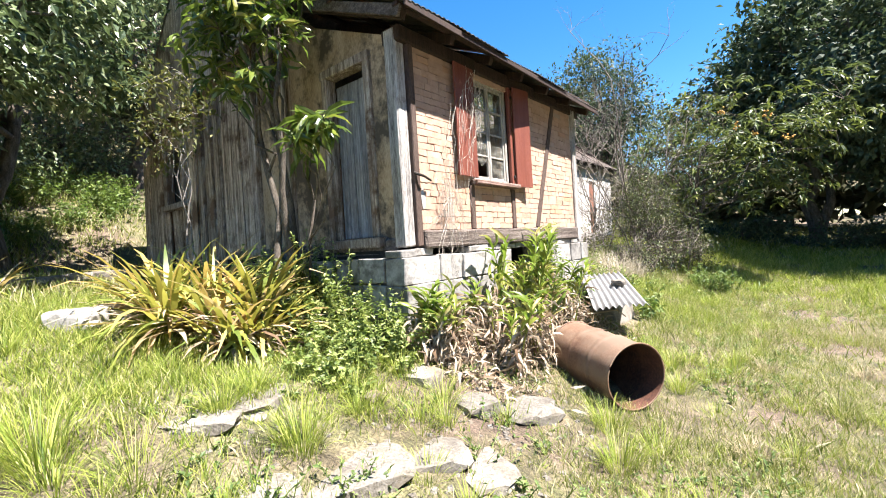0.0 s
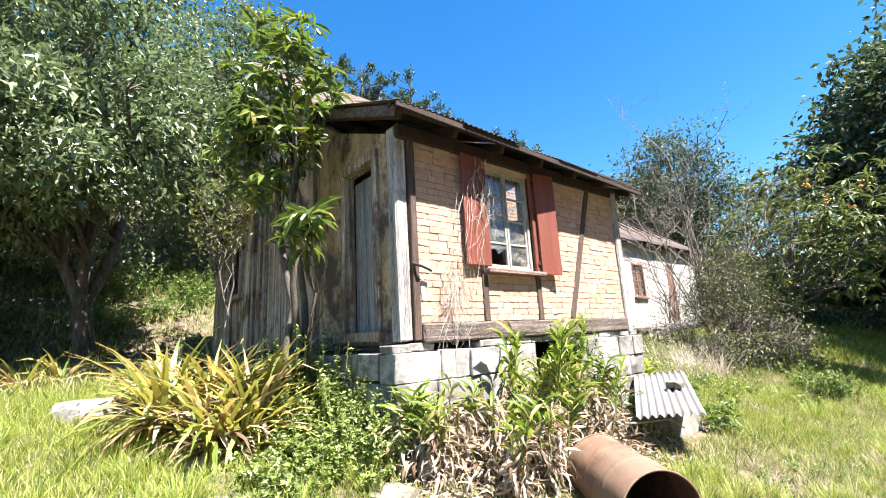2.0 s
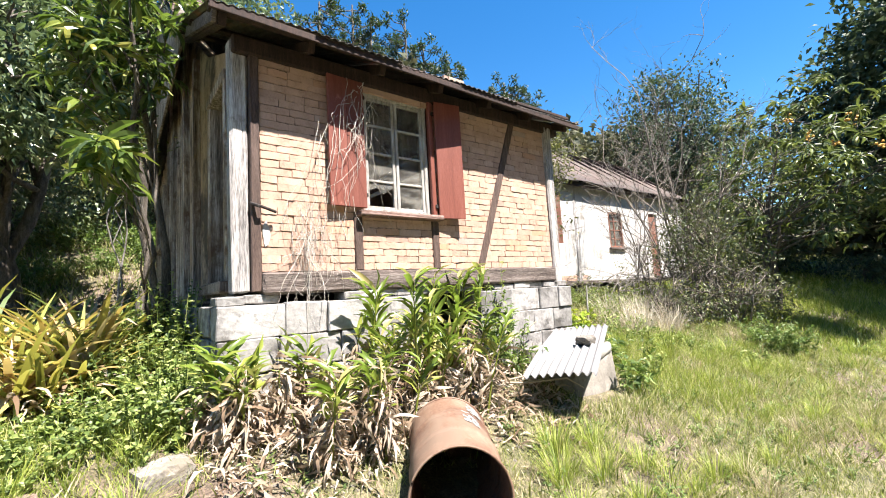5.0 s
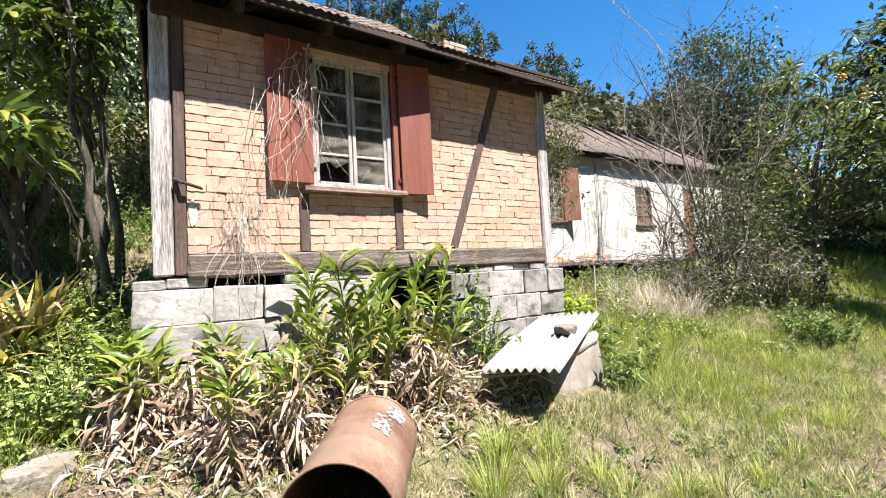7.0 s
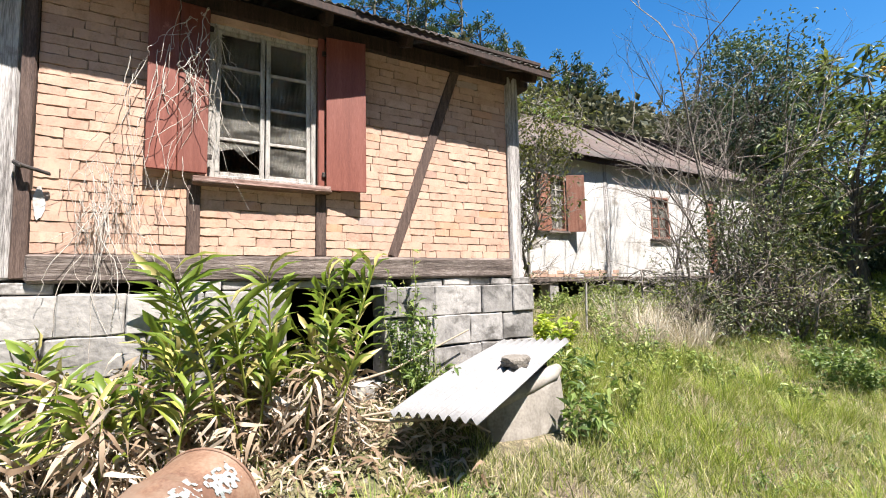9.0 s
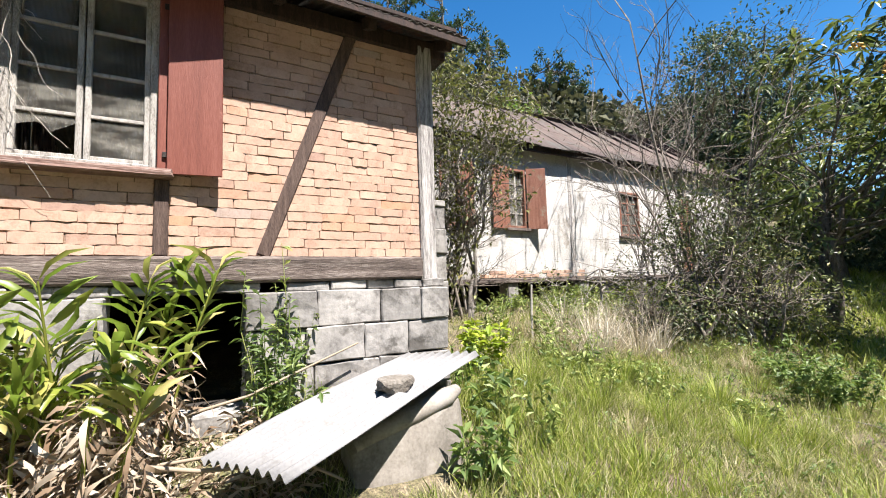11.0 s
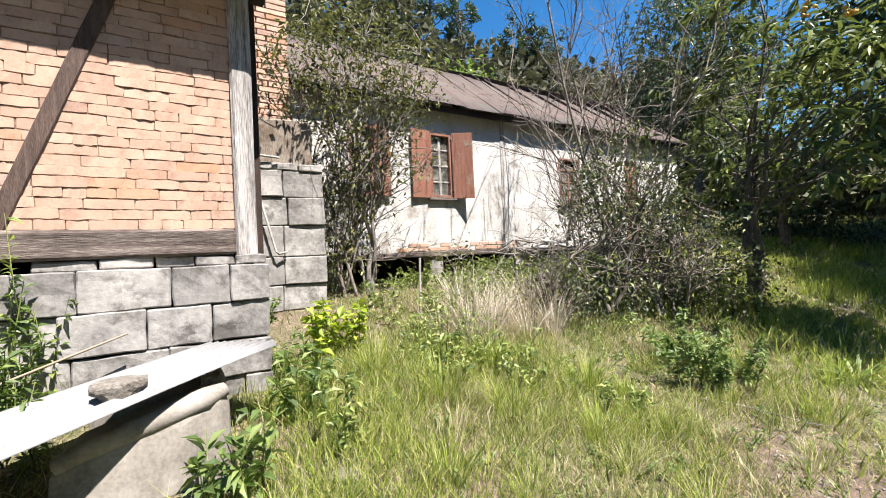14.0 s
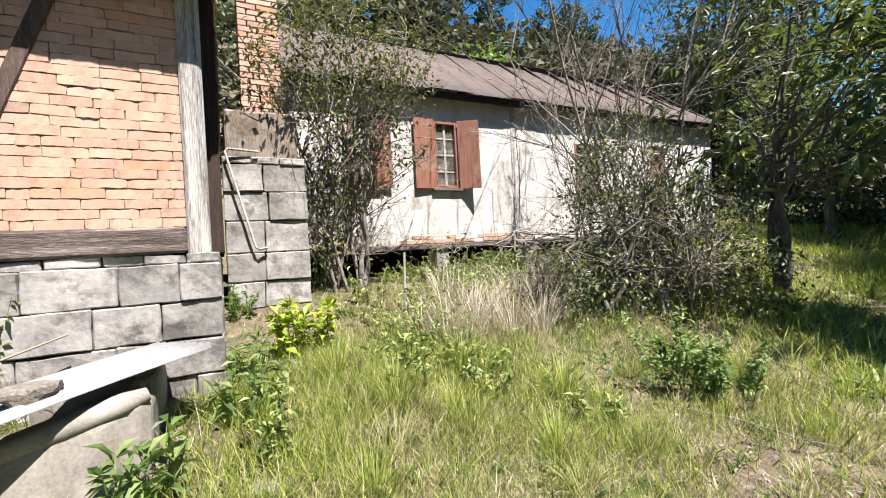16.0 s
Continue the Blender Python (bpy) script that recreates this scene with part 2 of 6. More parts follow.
M["straw"] = leafy("dry_leaf", ((0.0, (0.24, 0.155, 0.095)), (0.4, (0.53, 0.41, 0.29)), (1.0, (0.8, 0.7, 0.57))), 0.75, 0.25, (0.36, 0.27, 0.17), 0.2, 0.6)
M["ginger"] = leafy("ginger_leaf", ((0.0, (0.1, 0.165, 0.02)), (0.4, (0.21, 0.29, 0.04)), (0.7, (0.4, 0.41, 0.08)), (1.0, (0.55, 0.46, 0.2))), 0.4, 0.35, tone=0.7)
M["brom"] = leafy("bromeliad_leaf", ((0.0, (0.09, 0.15, 0.03)), (0.35, (0.3, 0.35, 0.07)), (0.55, (0.56, 0.46, 0.13)), (0.75, (0.45, 0.26, 0.13)), (0.9, (0.6, 0.48, 0.3)), (1.0, (0.66, 0.56, 0.4))), 0.45, 0.35, (0.45, 0.38, 0.06), tone=0.85)
M["plank_wall"] = surface("brown_streaked_boards", (0.05, 0.035, 0.026), (0.34, 0.265, 0.205), (0.68, 0.59, 0.5), 2.5, 22, 0.9, stretch=(8, 8, 0.3), tone=1.0, stain=(0.1, 0.062, 0.042), stain_scale=1.6, stain_at=0.56, strength=1.0, dist=0.014, vary=0.3)
M["leaf_thicket"] = leafy("leaf_thicket", ((0.0, (0.018, 0.028, 0.012)), (0.5, (0.045, 0.058, 0.022)), (0.85, (0.1, 0.12, 0.04)), (1.0, (0.2, 0.2, 0.07))), 0.45, 0.25, (0.14, 0.17, 0.05), 0.45, 1.35)
M["twig"] = surface("grey_twig", (0.09, 0.075, 0.06), (0.235, 0.2, 0.165), (0.42, 0.375, 0.33), 5, 40, 0.95)
# lighter copy of the dark timber for the sunlit brace and studs
M["brace"] = surface("brown_timber_sunlit", (0.05, 0.03, 0.024), (0.115, 0.072, 0.056), (0.19, 0.13, 0.105), 4, 40, 0.85, stretch=(7, 7, 0.7), strength=0.7)
M["sill"] = surface("worn_red_timber", (0.12, 0.07, 0.055), (0.24, 0.14, 0.11), (0.42, 0.31, 0.27), 3, 30, 0.85, stretch=(6, 0.6, 6))
M["vine"] = surface("dry_vine_stem", (0.28, 0.25, 0.21), (0.46, 0.42, 0.37), (0.62, 0.58, 0.52), 8, 60, 0.95, tone=0.9)
M["fruit"] = surface("loquat_fruit", (0.6, 0.3, 0.04), (0.75, 0.42, 0.07), (0.8, 0.5, 0.12), 10, 60, 0.5)


def glass_material():
    m, n, l, b = node_mat("old_glass", 0.04)
    b.inputs["Base Color"].default_value = (0.85, 0.9, 0.9, 1)
    b.inputs["Transmission Weight"].default_value = 1.0
    b.inputs["IOR"].default_value = 1.5
    w = noise_node(n, l, 5, 2)
    bump(n, l, b, w, 0.12, 0.02)
    dust = n.new("ShaderNodeBsdfDiffuse")
    dust.inputs["Color"].default_value = (0.5, 0.48, 0.43, 1)
    film = ramp(n, l, noise_node(n, l, 4, 5, (1, 1, 3)), ((0.42, (0.03, 0.03, 0.03)), (0.7, (0.2, 0.2, 0.2))))
    ms = n.new("ShaderNodeMixShader")
    l.new(film, ms.inputs[0])
    l.new(b.outputs[0], ms.inputs[1])
    l.new(dust.outputs[0], ms.inputs[2])
    l.new(ms.outputs[0], n["Material Output"].inputs["Surface"])
    return m


M["glass"] = glass_material()


def ground_material():
    m, n, l, b = node_mat("meadow_soil", 0.95)
    g1 = noise_node(n, l, 0.55, 6, None, 0.65)
    g2 = noise_node(n, l, 7, 5)
    g3 = noise_node(n, l, 60, 3)
    soil = ramp(n, l, g2, ((0.3, (0.065, 0.045, 0.033)), (0.55, (0.125, 0.09, 0.066)), (0.75, (0.21, 0.165, 0.13))))
    turf = ramp(n, l, g2, ((0.3, (0.05, 0.055, 0.022)), (0.5, (0.105, 0.1, 0.045)), (0.72, (0.2, 0.17, 0.1))))
    f = ramp(n, l, g1, ((0.4, (0, 0, 0)), (0.56, (1, 1, 1))))
    col = mix(n, l, f, soil, turf)
    fine = ramp(n, l, g3, ((0.35, (0.4, 0.4, 0.4)), (0.65, (1.4, 1.4, 1.4))))
    col = mix(n, l, 1.0, col, fine, "MULTIPLY")
    l.new(col, b.inputs["Base Color"])
    bump(n, l, b, mix(n, l, 0.5, g2, g3), 1.0, 0.03)
    return m


M["ground"] = ground_material()


# ---- builders ----
def thing(name, at, label, category, group="", kind=""):
    e = new(name)
    e.location = at
    e.empty_display_size = 0.1
    return tagged(e, label, category, group, kind)


def attach(ob, parent):
    if parent is not None:
        bpy.context.view_layer.update()
        ob.parent = parent
        ob.matrix_parent_inverse = parent.matrix_world.inverted()
    return ob


def world_of(ob):
    m = ob.matrix_basis.copy()
    while ob.parent is not None:
        m = ob.parent.matrix_basis @ ob.matrix_parent_inverse @ m
        ob = ob.parent
    return m


def under(ob, parent):
    """Parents ob, keeping the place in the world that its mesh has."""
    if parent is not None:
        ob.parent = parent
        ob.matrix_parent_inverse = world_of(parent).inverted()
    return ob


def part(name, bm, material, parent=None, label="", smooth=False):
    me = bpy.data.meshes.new(name)
    bm.normal_update()
    bm.to_mesh(me)
    bm.free()
    me.materials.append(material)
    if smooth:
        me.polygons.foreach_set("use_smooth", [True] * len(me.polygons))
    ob = new(name, me)
    under(ob, parent)
    if label:
        ob["label"] = label
    return ob


def np_mesh(name, verts, faces, material, smooth=False):
    """A mesh from arrays: verts (n, 3), faces (m, k)."""
    verts = np.asarray(verts, dtype=np.float32).reshape(-1, 3)
    faces = np.asarray(faces, dtype=np.int32)
    me = bpy.data.meshes.new(name)
    me.vertices.add(len(verts))
    me.vertices.foreach_set("co", verts.ravel())
    me.loops.add(faces.size)
    me.loops.foreach_set("vertex_index", faces.ravel())
    me.polygons.add(len(faces))
    me.polygons.foreach_set("loop_start", np.arange(0, faces.size, faces.shape[1], dtype=np.int32))
    me.polygons.foreach_set("use_smooth", np.full(len(faces), smooth))
    me.update(calc_edges=True)
    me.materials.append(material)
    return me


def np_part(name, verts, faces, material, parent=None, label="", smooth=False, kind=""):
    ob = new(name, np_mesh(name, verts, faces, material, smooth))
    under(ob, parent)
    if label:
        ob["label"] = label
    if kind:
        ob["kind"] = kind
    return ob


def box(bm, x0, x1, y0, y1, z0, z1, bevel=0.0, rough=0.0, rng=random, cuts=0):
    old = set(bm.verts)
    vs = bmesh.ops.create_cube(bm, size=1.0)["verts"]
    bmesh.ops.scale(bm, vec=(x1 - x0, y1 - y0, z1 - z0), verts=vs)
    bmesh.ops.translate(bm, vec=((x0 + x1) / 2, (y0 + y1) / 2, (z0 + z1) / 2), verts=vs)
    if cuts:
        bmesh.ops.subdivide_edges(bm, edges=list({e for v in vs for e in v.link_edges}), cuts=cuts, use_grid_fill=True)
        vs = [v for v in bm.verts if v not in old]
    if bevel:
        bm.normal_update()
        es = [e for e in {e for v in vs for e in v.link_edges} if e.calc_face_angle(0) > 0.5]
        bmesh.ops.bevel(bm, geom=es, offset=bevel, segments=1, affect="EDGES")
        vs = [v for v in bm.verts if v not in old]
    if rough:
        for v in vs:
            v.co += Vector((rng.uniform(-rough, rough), rng.uniform(-rough, rough), rng.uniform(-rough, rough)))
    return vs


def boxed(*args, **kw):
    bm = bmesh.new()
    box(bm, *args, **kw)
    return bm


def plank(bm, a, b, width, depth, face, bevel=0.008, rough=0.0):
    """A timber from a to b; face: the outward direction of its broad side."""
    a, b, face = Vector(a), Vector(b), Vector(face).normalized()
    d = (b - a).normalized()
    side = d.cross(face).normalized()
    vs = box(bm, -depth, 0, -width / 2, width / 2, 0, (b - a).length, bevel, rough)
    m = Matrix((face, side, d)).transposed().to_4x4()
    m.translation = a
    bmesh.ops.transform(bm, matrix=m, verts=vs)
    return vs


def tube_arrays(pts, radii, sides=6):
    pts = np.asarray(pts, float)
    radii = np.asarray(radii, float)
    d = np.gradient(pts, axis=0)
    d /= np.linalg.norm(d, axis=1)[:, None] + 1e-9
    ref = np.where(np.abs(d[:, 2:3]) > 0.9, np.array([[1.0, 0, 0]]), np.array([[0, 0, 1.0]]))
    u = np.cross(d, ref)
    u /= np.linalg.norm(u, axis=1)[:, None] + 1e-9
    v = np.cross(d, u)
    a = np.linspace(0, 2 * np.pi, sides, endpoint=False)
    ring = u[:, None] * np.cos(a)[None, :, None] + v[:, None] * np.sin(a)[None, :, None]
    verts = (pts[:, None] + ring * radii[:, None, None]).reshape(-1, 3)
    faces = []
    for i in range(len(pts) - 1):
        for j in range(sides):
            k = (j + 1) % sides
            faces.append((i * sides + j, i * sides + k, (i + 1) * sides + k, (i + 1) * sides + j))
    return verts, np.array(faces)


def merge(list_vf):
    vs, fs, o = [], [], 0
    for v, f in list_vf:
        vs.append(v)
        fs.append(np.asarray(f) + o)
        o += len(v)
    return np.concatenate(vs), np.concatenate(fs)


def basis(d, up_noise):
    """Frames whose y axis runs along d (n, 3)."""
    d = d / (np.linalg.norm(d, axis=1)[:, None] + 1e-9)
    s = np.cross(d, up_noise)
    s /= np.linalg.norm(s, axis=1)[:, None] + 1e-9
    n = np.cross(s, d)
    return s, d, n


LEAF = (np.array([[0, 0, 0], [-0.5, 0.5, 0.12], [0.5, 0.5, 0.12], [0, 0.48, 0.0], [0, 1.0, -0.12]]),
        np.array([[0, 3, 1], [0, 2, 3], [1, 3, 4], [3, 2, 4]]))
LEAF_CHEAP = (np.array([[0, 0, 0], [-0.5, 0.5, 0.1], [0.5, 0.5, 0.1], [0, 1.0, -0.1]]), np.array([[0, 2, 1], [1, 2, 3]]))
LEAF_LONG = (np.array([[0, 0, 0], [-0.4, 0.35, 0.1], [0.4, 0.35, 0.1], [0, 0.35, 0.05], [-0.42, 0.7, 0.0], [0.42, 0.7, 0.0], [0, 0.7, -0.06], [0, 1.0, -0.3]]),
             np.array([[0, 3, 1], [0, 2, 3], [1, 3, 4], [3, 6, 4], [3, 2, 5], [3, 5, 6], [4, 6, 7], [6, 5, 7]]))
BLADE = (np.array([[-0.5, 0, 0], [0.5, 0, 0], [-0.36, 0.5, 0.06], [0.36, 0.5, 0.06], [0, 1.0, 0.3]]), np.array([[0, 1, 3], [0, 3, 2], [2, 3, 4]]))


def leaves(pos, d, width, length, rng, shape=LEAF, up=(0, 0, 1), tilt=0.5):
    """Arrays for many leaves: pos, d (n, 3), width and length (n,)."""
    tv, tf = shape
    n = len(pos)
    upn = np.array(up)[None] + rng.normal(0, tilt, (n, 3))
    s, y, z = basis(d, upn)
    loc = tv[None] * np.stack([width, length, length], 1)[:, None]
    v = pos[:, None] + loc[:, :, 0:1] * s[:, None] + loc[:, :, 1:2] * y[:, None] + loc[:, :, 2:3] * z[:, None]
    f = tf[None] + (np.arange(n) * len(tv))[:, None, None]
    return v.reshape(-1, 3), f.reshape(-1, 3)


# ---- ground ----
def lump(x, y, s, seed):
    """A smooth random field from a few waves."""
    r = np.random.RandomState(seed)
    z = 0
    for _ in range(7):
        a, p, q = r.uniform(0, 6.28), r.uniform(0, 6.28), r.uniform(0.5, 1.6)
        z = z + np.sin((x * math.cos(a) + y * math.sin(a)) * q / s + p)
    return z / 7


def gz(x, y):
    """Height of the ground."""
    x, y = np.asarray(x, float), np.asarray(y, float)
    z = np.interp(x, [-60, -45, -30, -16, -11, -7, -5.5, -4.6, -3.5, -2.7, -2.1, -1.5, -1.1, 0.0, 1.0, 4, 12, 60, 200],
                  [23, 21.5, 16.0, 4.2, 1.35, 0.95, 0.9, 0.84, 0.5, 0.38, 0.2, 0.04, -0.08, -0.2, -0.25, -0.25, 0.1, 0.6, 0.6])
    near = np.clip((3.6 - y) / 2.5, 0, 1) * np.clip((x + 9) / 2, 0, 1) * np.clip((6 - x) / 4, 0, 1)
    z = z + near * np.where(x > -3.4, 0.2, 0.08)
    far = np.clip(y - 11, 0, 40) * 0.055 * np.clip((x + 16) / 6, 0, 1)
    z = z + far
    amp = np.clip((np.hypot(x, y - 6) - 1) / 6, 0.2, 1)
    return z + 0.05 * lump(x, y, 1.1, 3) * amp + 0.018 * lump(x, y, 0.25, 4) + np.clip(-x - 12, 0, 20) * 0.12 * lump(x, y, 6, 5)


def build_ground():
    xs = np.unique(np.concatenate([np.linspace(-900, -60, 12), np.arange(-60, -12, 2.0), np.arange(-12, -6, 0.4), np.arange(-6, 3.2, 0.1), np.arange(3.2, 12, 0.5), np.arange(12, 60, 4), np.linspace(60, 900, 12)]).round(3))
    ys = np.unique(np.concatenate([np.linspace(-900, -40, 12), np.arange(-40, -4, 2.0), np.arange(-4, 13, 0.1), np.arange(13, 26, 0.4), np.arange(26, 80, 3), np.linspace(80, 900, 12)]).round(3))
    gx, gy = np.meshgrid(xs, ys, indexing="ij")
    v = np.stack([gx, gy, gz(gx, gy)], -1).reshape(-1, 3)
    i = np.arange(len(xs) * len(ys)).reshape(len(xs), len(ys))
    f = np.stack([i[:-1, :-1], i[1:, :-1], i[1:, 1:], i[:-1, 1:]], -1).reshape(-1, 4)
    ob = np_part("ground", v, f, M["ground"], smooth=True)
    tagged(ob, "meadow soil with dry turf and bare patches", "ground", kind="structure")


build_ground()


# ---- brick farmhouse: front wall faces +x, gable wall faces -y ----
WX = -3.12
Y0, Y1 = 3.22, 7.44
house = thing("brick_house", (-6.5, 5.3, 0.9), "old half-timbered brick house on a stone base", "house")


def wall_slab(name, mat, parent, boxes, label=""):
    bm = bmesh.new()
    for b in boxes:
        box(bm, *b)
    return part(name, bm, mat, parent, label)


front = wall_slab("wall", M["mortar"], house, [
    (-3.34, WX - 0.012, 3.39, 4.40, 1.67, 3.66), (-3.34, WX - 0.012, 5.24, 7.29, 1.67, 3.66),
    (-3.34, WX - 0.012, 4.40, 5.24, 1.67, 2.27), (-3.34, WX - 0.012, 4.40, 5.24, 3.56, 3.66)], "pale orange brick front wall with half-timbering")
side = wall_slab("wall", M["brick_far"], house, [(-10.5, -3.28, 7.24, 7.4, 1.47, 3.7)], "brick side wall")
# dark slab added where the side wall only lies in shadow
wall_slab("side_cladding", M["timber_dark"], house, [(-10.4, -3.42, 7.4, 7.535, 1.475, 3.66)], "dark slab standing in for the shade on the side wall")
wall_slab("wall", M["brick_far"], house, [(-10.55, -10.4, 3.3, 7.24, 1.0, 4.1)], "brick back wall")
wall_slab("floor", M["timber_dark"], house, [(-10.4, -3.34, 3.38, 7.24, 1.5, 1.56)])

# gable wall: mud plaster between posts, plank cladding further back
gb = bmesh.new()
outline = [(-6.2, 1.55), (-4.48, 1.55), (-4.48, 3.66), (-3.62, 3.66), (-3.62, 1.55), (-3.28, 1.55), (-3.28, 3.72), (-4.65, 4.3), (-6.2, 5.42)]
ring = []
for yy in (3.25, 3.4):
    ring.append([gb.verts.new((x, yy, z)) for x, z in outline])
gb.faces.new(ring[0])
gb.faces.new(ring[1][::-1])
for i in range(len(outline)):
    j = (i + 1) % len(outline)
    gb.faces.new((ring[0][j], ring[0][i], ring[1][i], ring[1][j]))
bmesh.ops.recalc_face_normals(gb, faces=gb.faces)
gable = part("gable_wall", gb, M["plaster_brown"], house, "stained brown mud plaster gable wall")
rng = random.Random(5)
x = -6.2
while x > -11.2:
    w = rng.uniform(0.14, 0.28)
    top = 5.42 + (-6.2 - x) * 0.6 if x > -7.7 else 4.75 + (x + 7.7) * 0.28
    bm = bmesh.new()
    lean = (x + 6.2) * 0.05
    vs = plank(bm, (x - w / 2 + lean, 3.25 + rng.uniform(-0.05, 0.0), 0.95 + rng.uniform(-0.05, 0.15)), (x - w / 2 + rng.uniform(-0.06, 0.06), 3.25, top), w * 1.02, 0.03, (0, -1, 0), 0.006, 0.007)
    if not (-9.7 < x - w / 2 < -8.8):
        part("board", bm, M["plank_wall"], gable)
    else:
        bm.free()
        for z0, z1 in ((0.95, 2.62), (3.72, top)):
            bm = bmesh.new()
            plank(bm, (x - w / 2, 3.27, z0), (x - w / 2, 3.25, z1), w * 0.97, 0.03, (0, -1, 0), 0.006, 0.006)
            part("board", bm, M["plank_wall"], gable)
    x -= w + 0.01
# the gloom of the opening is put into this panel's colour
gable_win = part("side_window", boxed(-9.75, -8.75, 3.32, 3.36, 2.55, 3.75), M["void"], house, "near-black panel standing in for the unlit opening in the plank wall")
for b in ((-9.82, -9.66, 3.15, 3.28, 2.6, 3.75), (-8.95, -8.83, 3.15, 3.28, 2.6, 3.75), (-9.9, -8.75, 3.1, 3.28, 2.5, 2.6), (-9.66, -8.95, 3.15, 3.28, 3.67, 3.75)):
    part("window_frame", boxed(*b, bevel=0.01, rough=0.004), M["timber_v"], gable_win)
for x0, x1, top in ((-5.35, -5.22, 4.55), (-6.28, -6.12, 5.4), (-7.78, -7.62, 6.5), (-7.45, -7.3, 6.05), (-8.15, -8.03, 4.7)):
    bm = bmesh.new()
    box(bm, x0, x1, 3.17, 3.3, 1.2, top, 0.012, 0.006)
    part("post", bm, M["timber_v"], house)

# sill beams, posts, plate, braces
part("corner_post", boxed(-3.30, -3.14, 3.155, 3.30, 1.5, 3.74, bevel=0.015, rough=0.006, cuts=2), M["bleached"], house, "split bleached timber corner post")
part("corner_stud", boxed(-3.30, -3.10, 3.303, 3.385, 1.5, 3.74, bevel=0.01, rough=0.004, cuts=1), M["brace"], house, "dark brown timber stud")
part("corner_post", boxed(-3.26, -3.085, 7.285, 7.44, 1.46, 3.7, bevel=0.015, rough=0.005, cuts=2), M["bleached"], house, "bleached grey timber corner post")
part("sill_beam", boxed(-3.34, -3.06, 3.385, 7.28, 1.475, 1.668, bevel=0.018, rough=0.006, cuts=2), M["timber"], house, "cracked grey timber sill beam")
part("sill_beam", boxed(-6.2, -3.3, 3.2, 3.4, 1.42, 1.6, bevel=0.018, rough=0.006, cuts=2), M["timber"], house, "cracked grey timber sill beam")
part("wall_plate", boxed(-3.34, -3.085, 3.17, 7.6, 3.6, 3.76, bevel=0.015, rough=0.004), M["timber_dark"], house)
bm = bmesh.new()
plank(bm, (WX + 0.014, 5.93, 1.672), (WX + 0.014, 6.665, 3.66), 0.1, 0.1, (1, 0, 0), 0.008, 0.003)
part("brace", bm, M["brace"], house, "dark slanting timber brace")
for yy in (4.315, 5.27):
    part("stud", boxed(WX - 0.1, WX + 0.016, yy - 0.045, yy + 0.045, 1.67, 2.205, bevel=0.008, rough=0.003), M["brace"], house)

bm = bmesh.new()
rp = random.Random(6)
ring = [bm.verts.new((WX + 0.005, 3.43 + 0.035 * math.cos(a) * rp.uniform(0.6, 1.1), 2.0 + 0.12 * math.sin(a) * rp.uniform(0.65, 1.1))) for a in (i * 0.449 for i in range(14))]
patch = bm.faces.new(ring)
g = bmesh.ops.extrude_face_region(bm, geom=[patch])
bmesh.ops.translate(bm, vec=(-0.012, 0, 0), verts=[v for v in g["geom"] if isinstance(v, bmesh.types.BMVert)])
bmesh.ops.recalc_face_normals(bm, faces=bm.faces)
part("plaster_remnant", bm, M["plaster_white"], front, "flake of white plaster left on the bricks")

# door in the gable wall
door = thing("door_1", (-4.05, 3.3, 1.6), "closed grey weathered plank door in a timber frame", "door", kind="structure")
for i in range(5):
    w = 0.137
    part("plank", boxed(-4.40 + i * w, -4.40 + (i + 1) * w - 0.008, 3.37, 3.405, 1.64, 3.5, bevel=0.005, rough=0.002), M["door_wood"], door)
for b in ((-4.48, -4.39, 3.2, 3.36, 1.6, 3.6), (-3.71, -3.61, 3.2, 3.36, 1.6, 3.6), (-4.5, -3.6, 3.19, 3.36, 3.57, 3.68), (-4.55, -3.5, 3.12, 3.36, 1.52, 1.62)):
    part("door_frame", boxed(*b, bevel=0.012, rough=0.005), M["timber_v"], door)
part("latch", boxed(-3.83, -3.78, 3.345, 3.375, 2.5, 2.62, bevel=0.005), M["iron"], door)

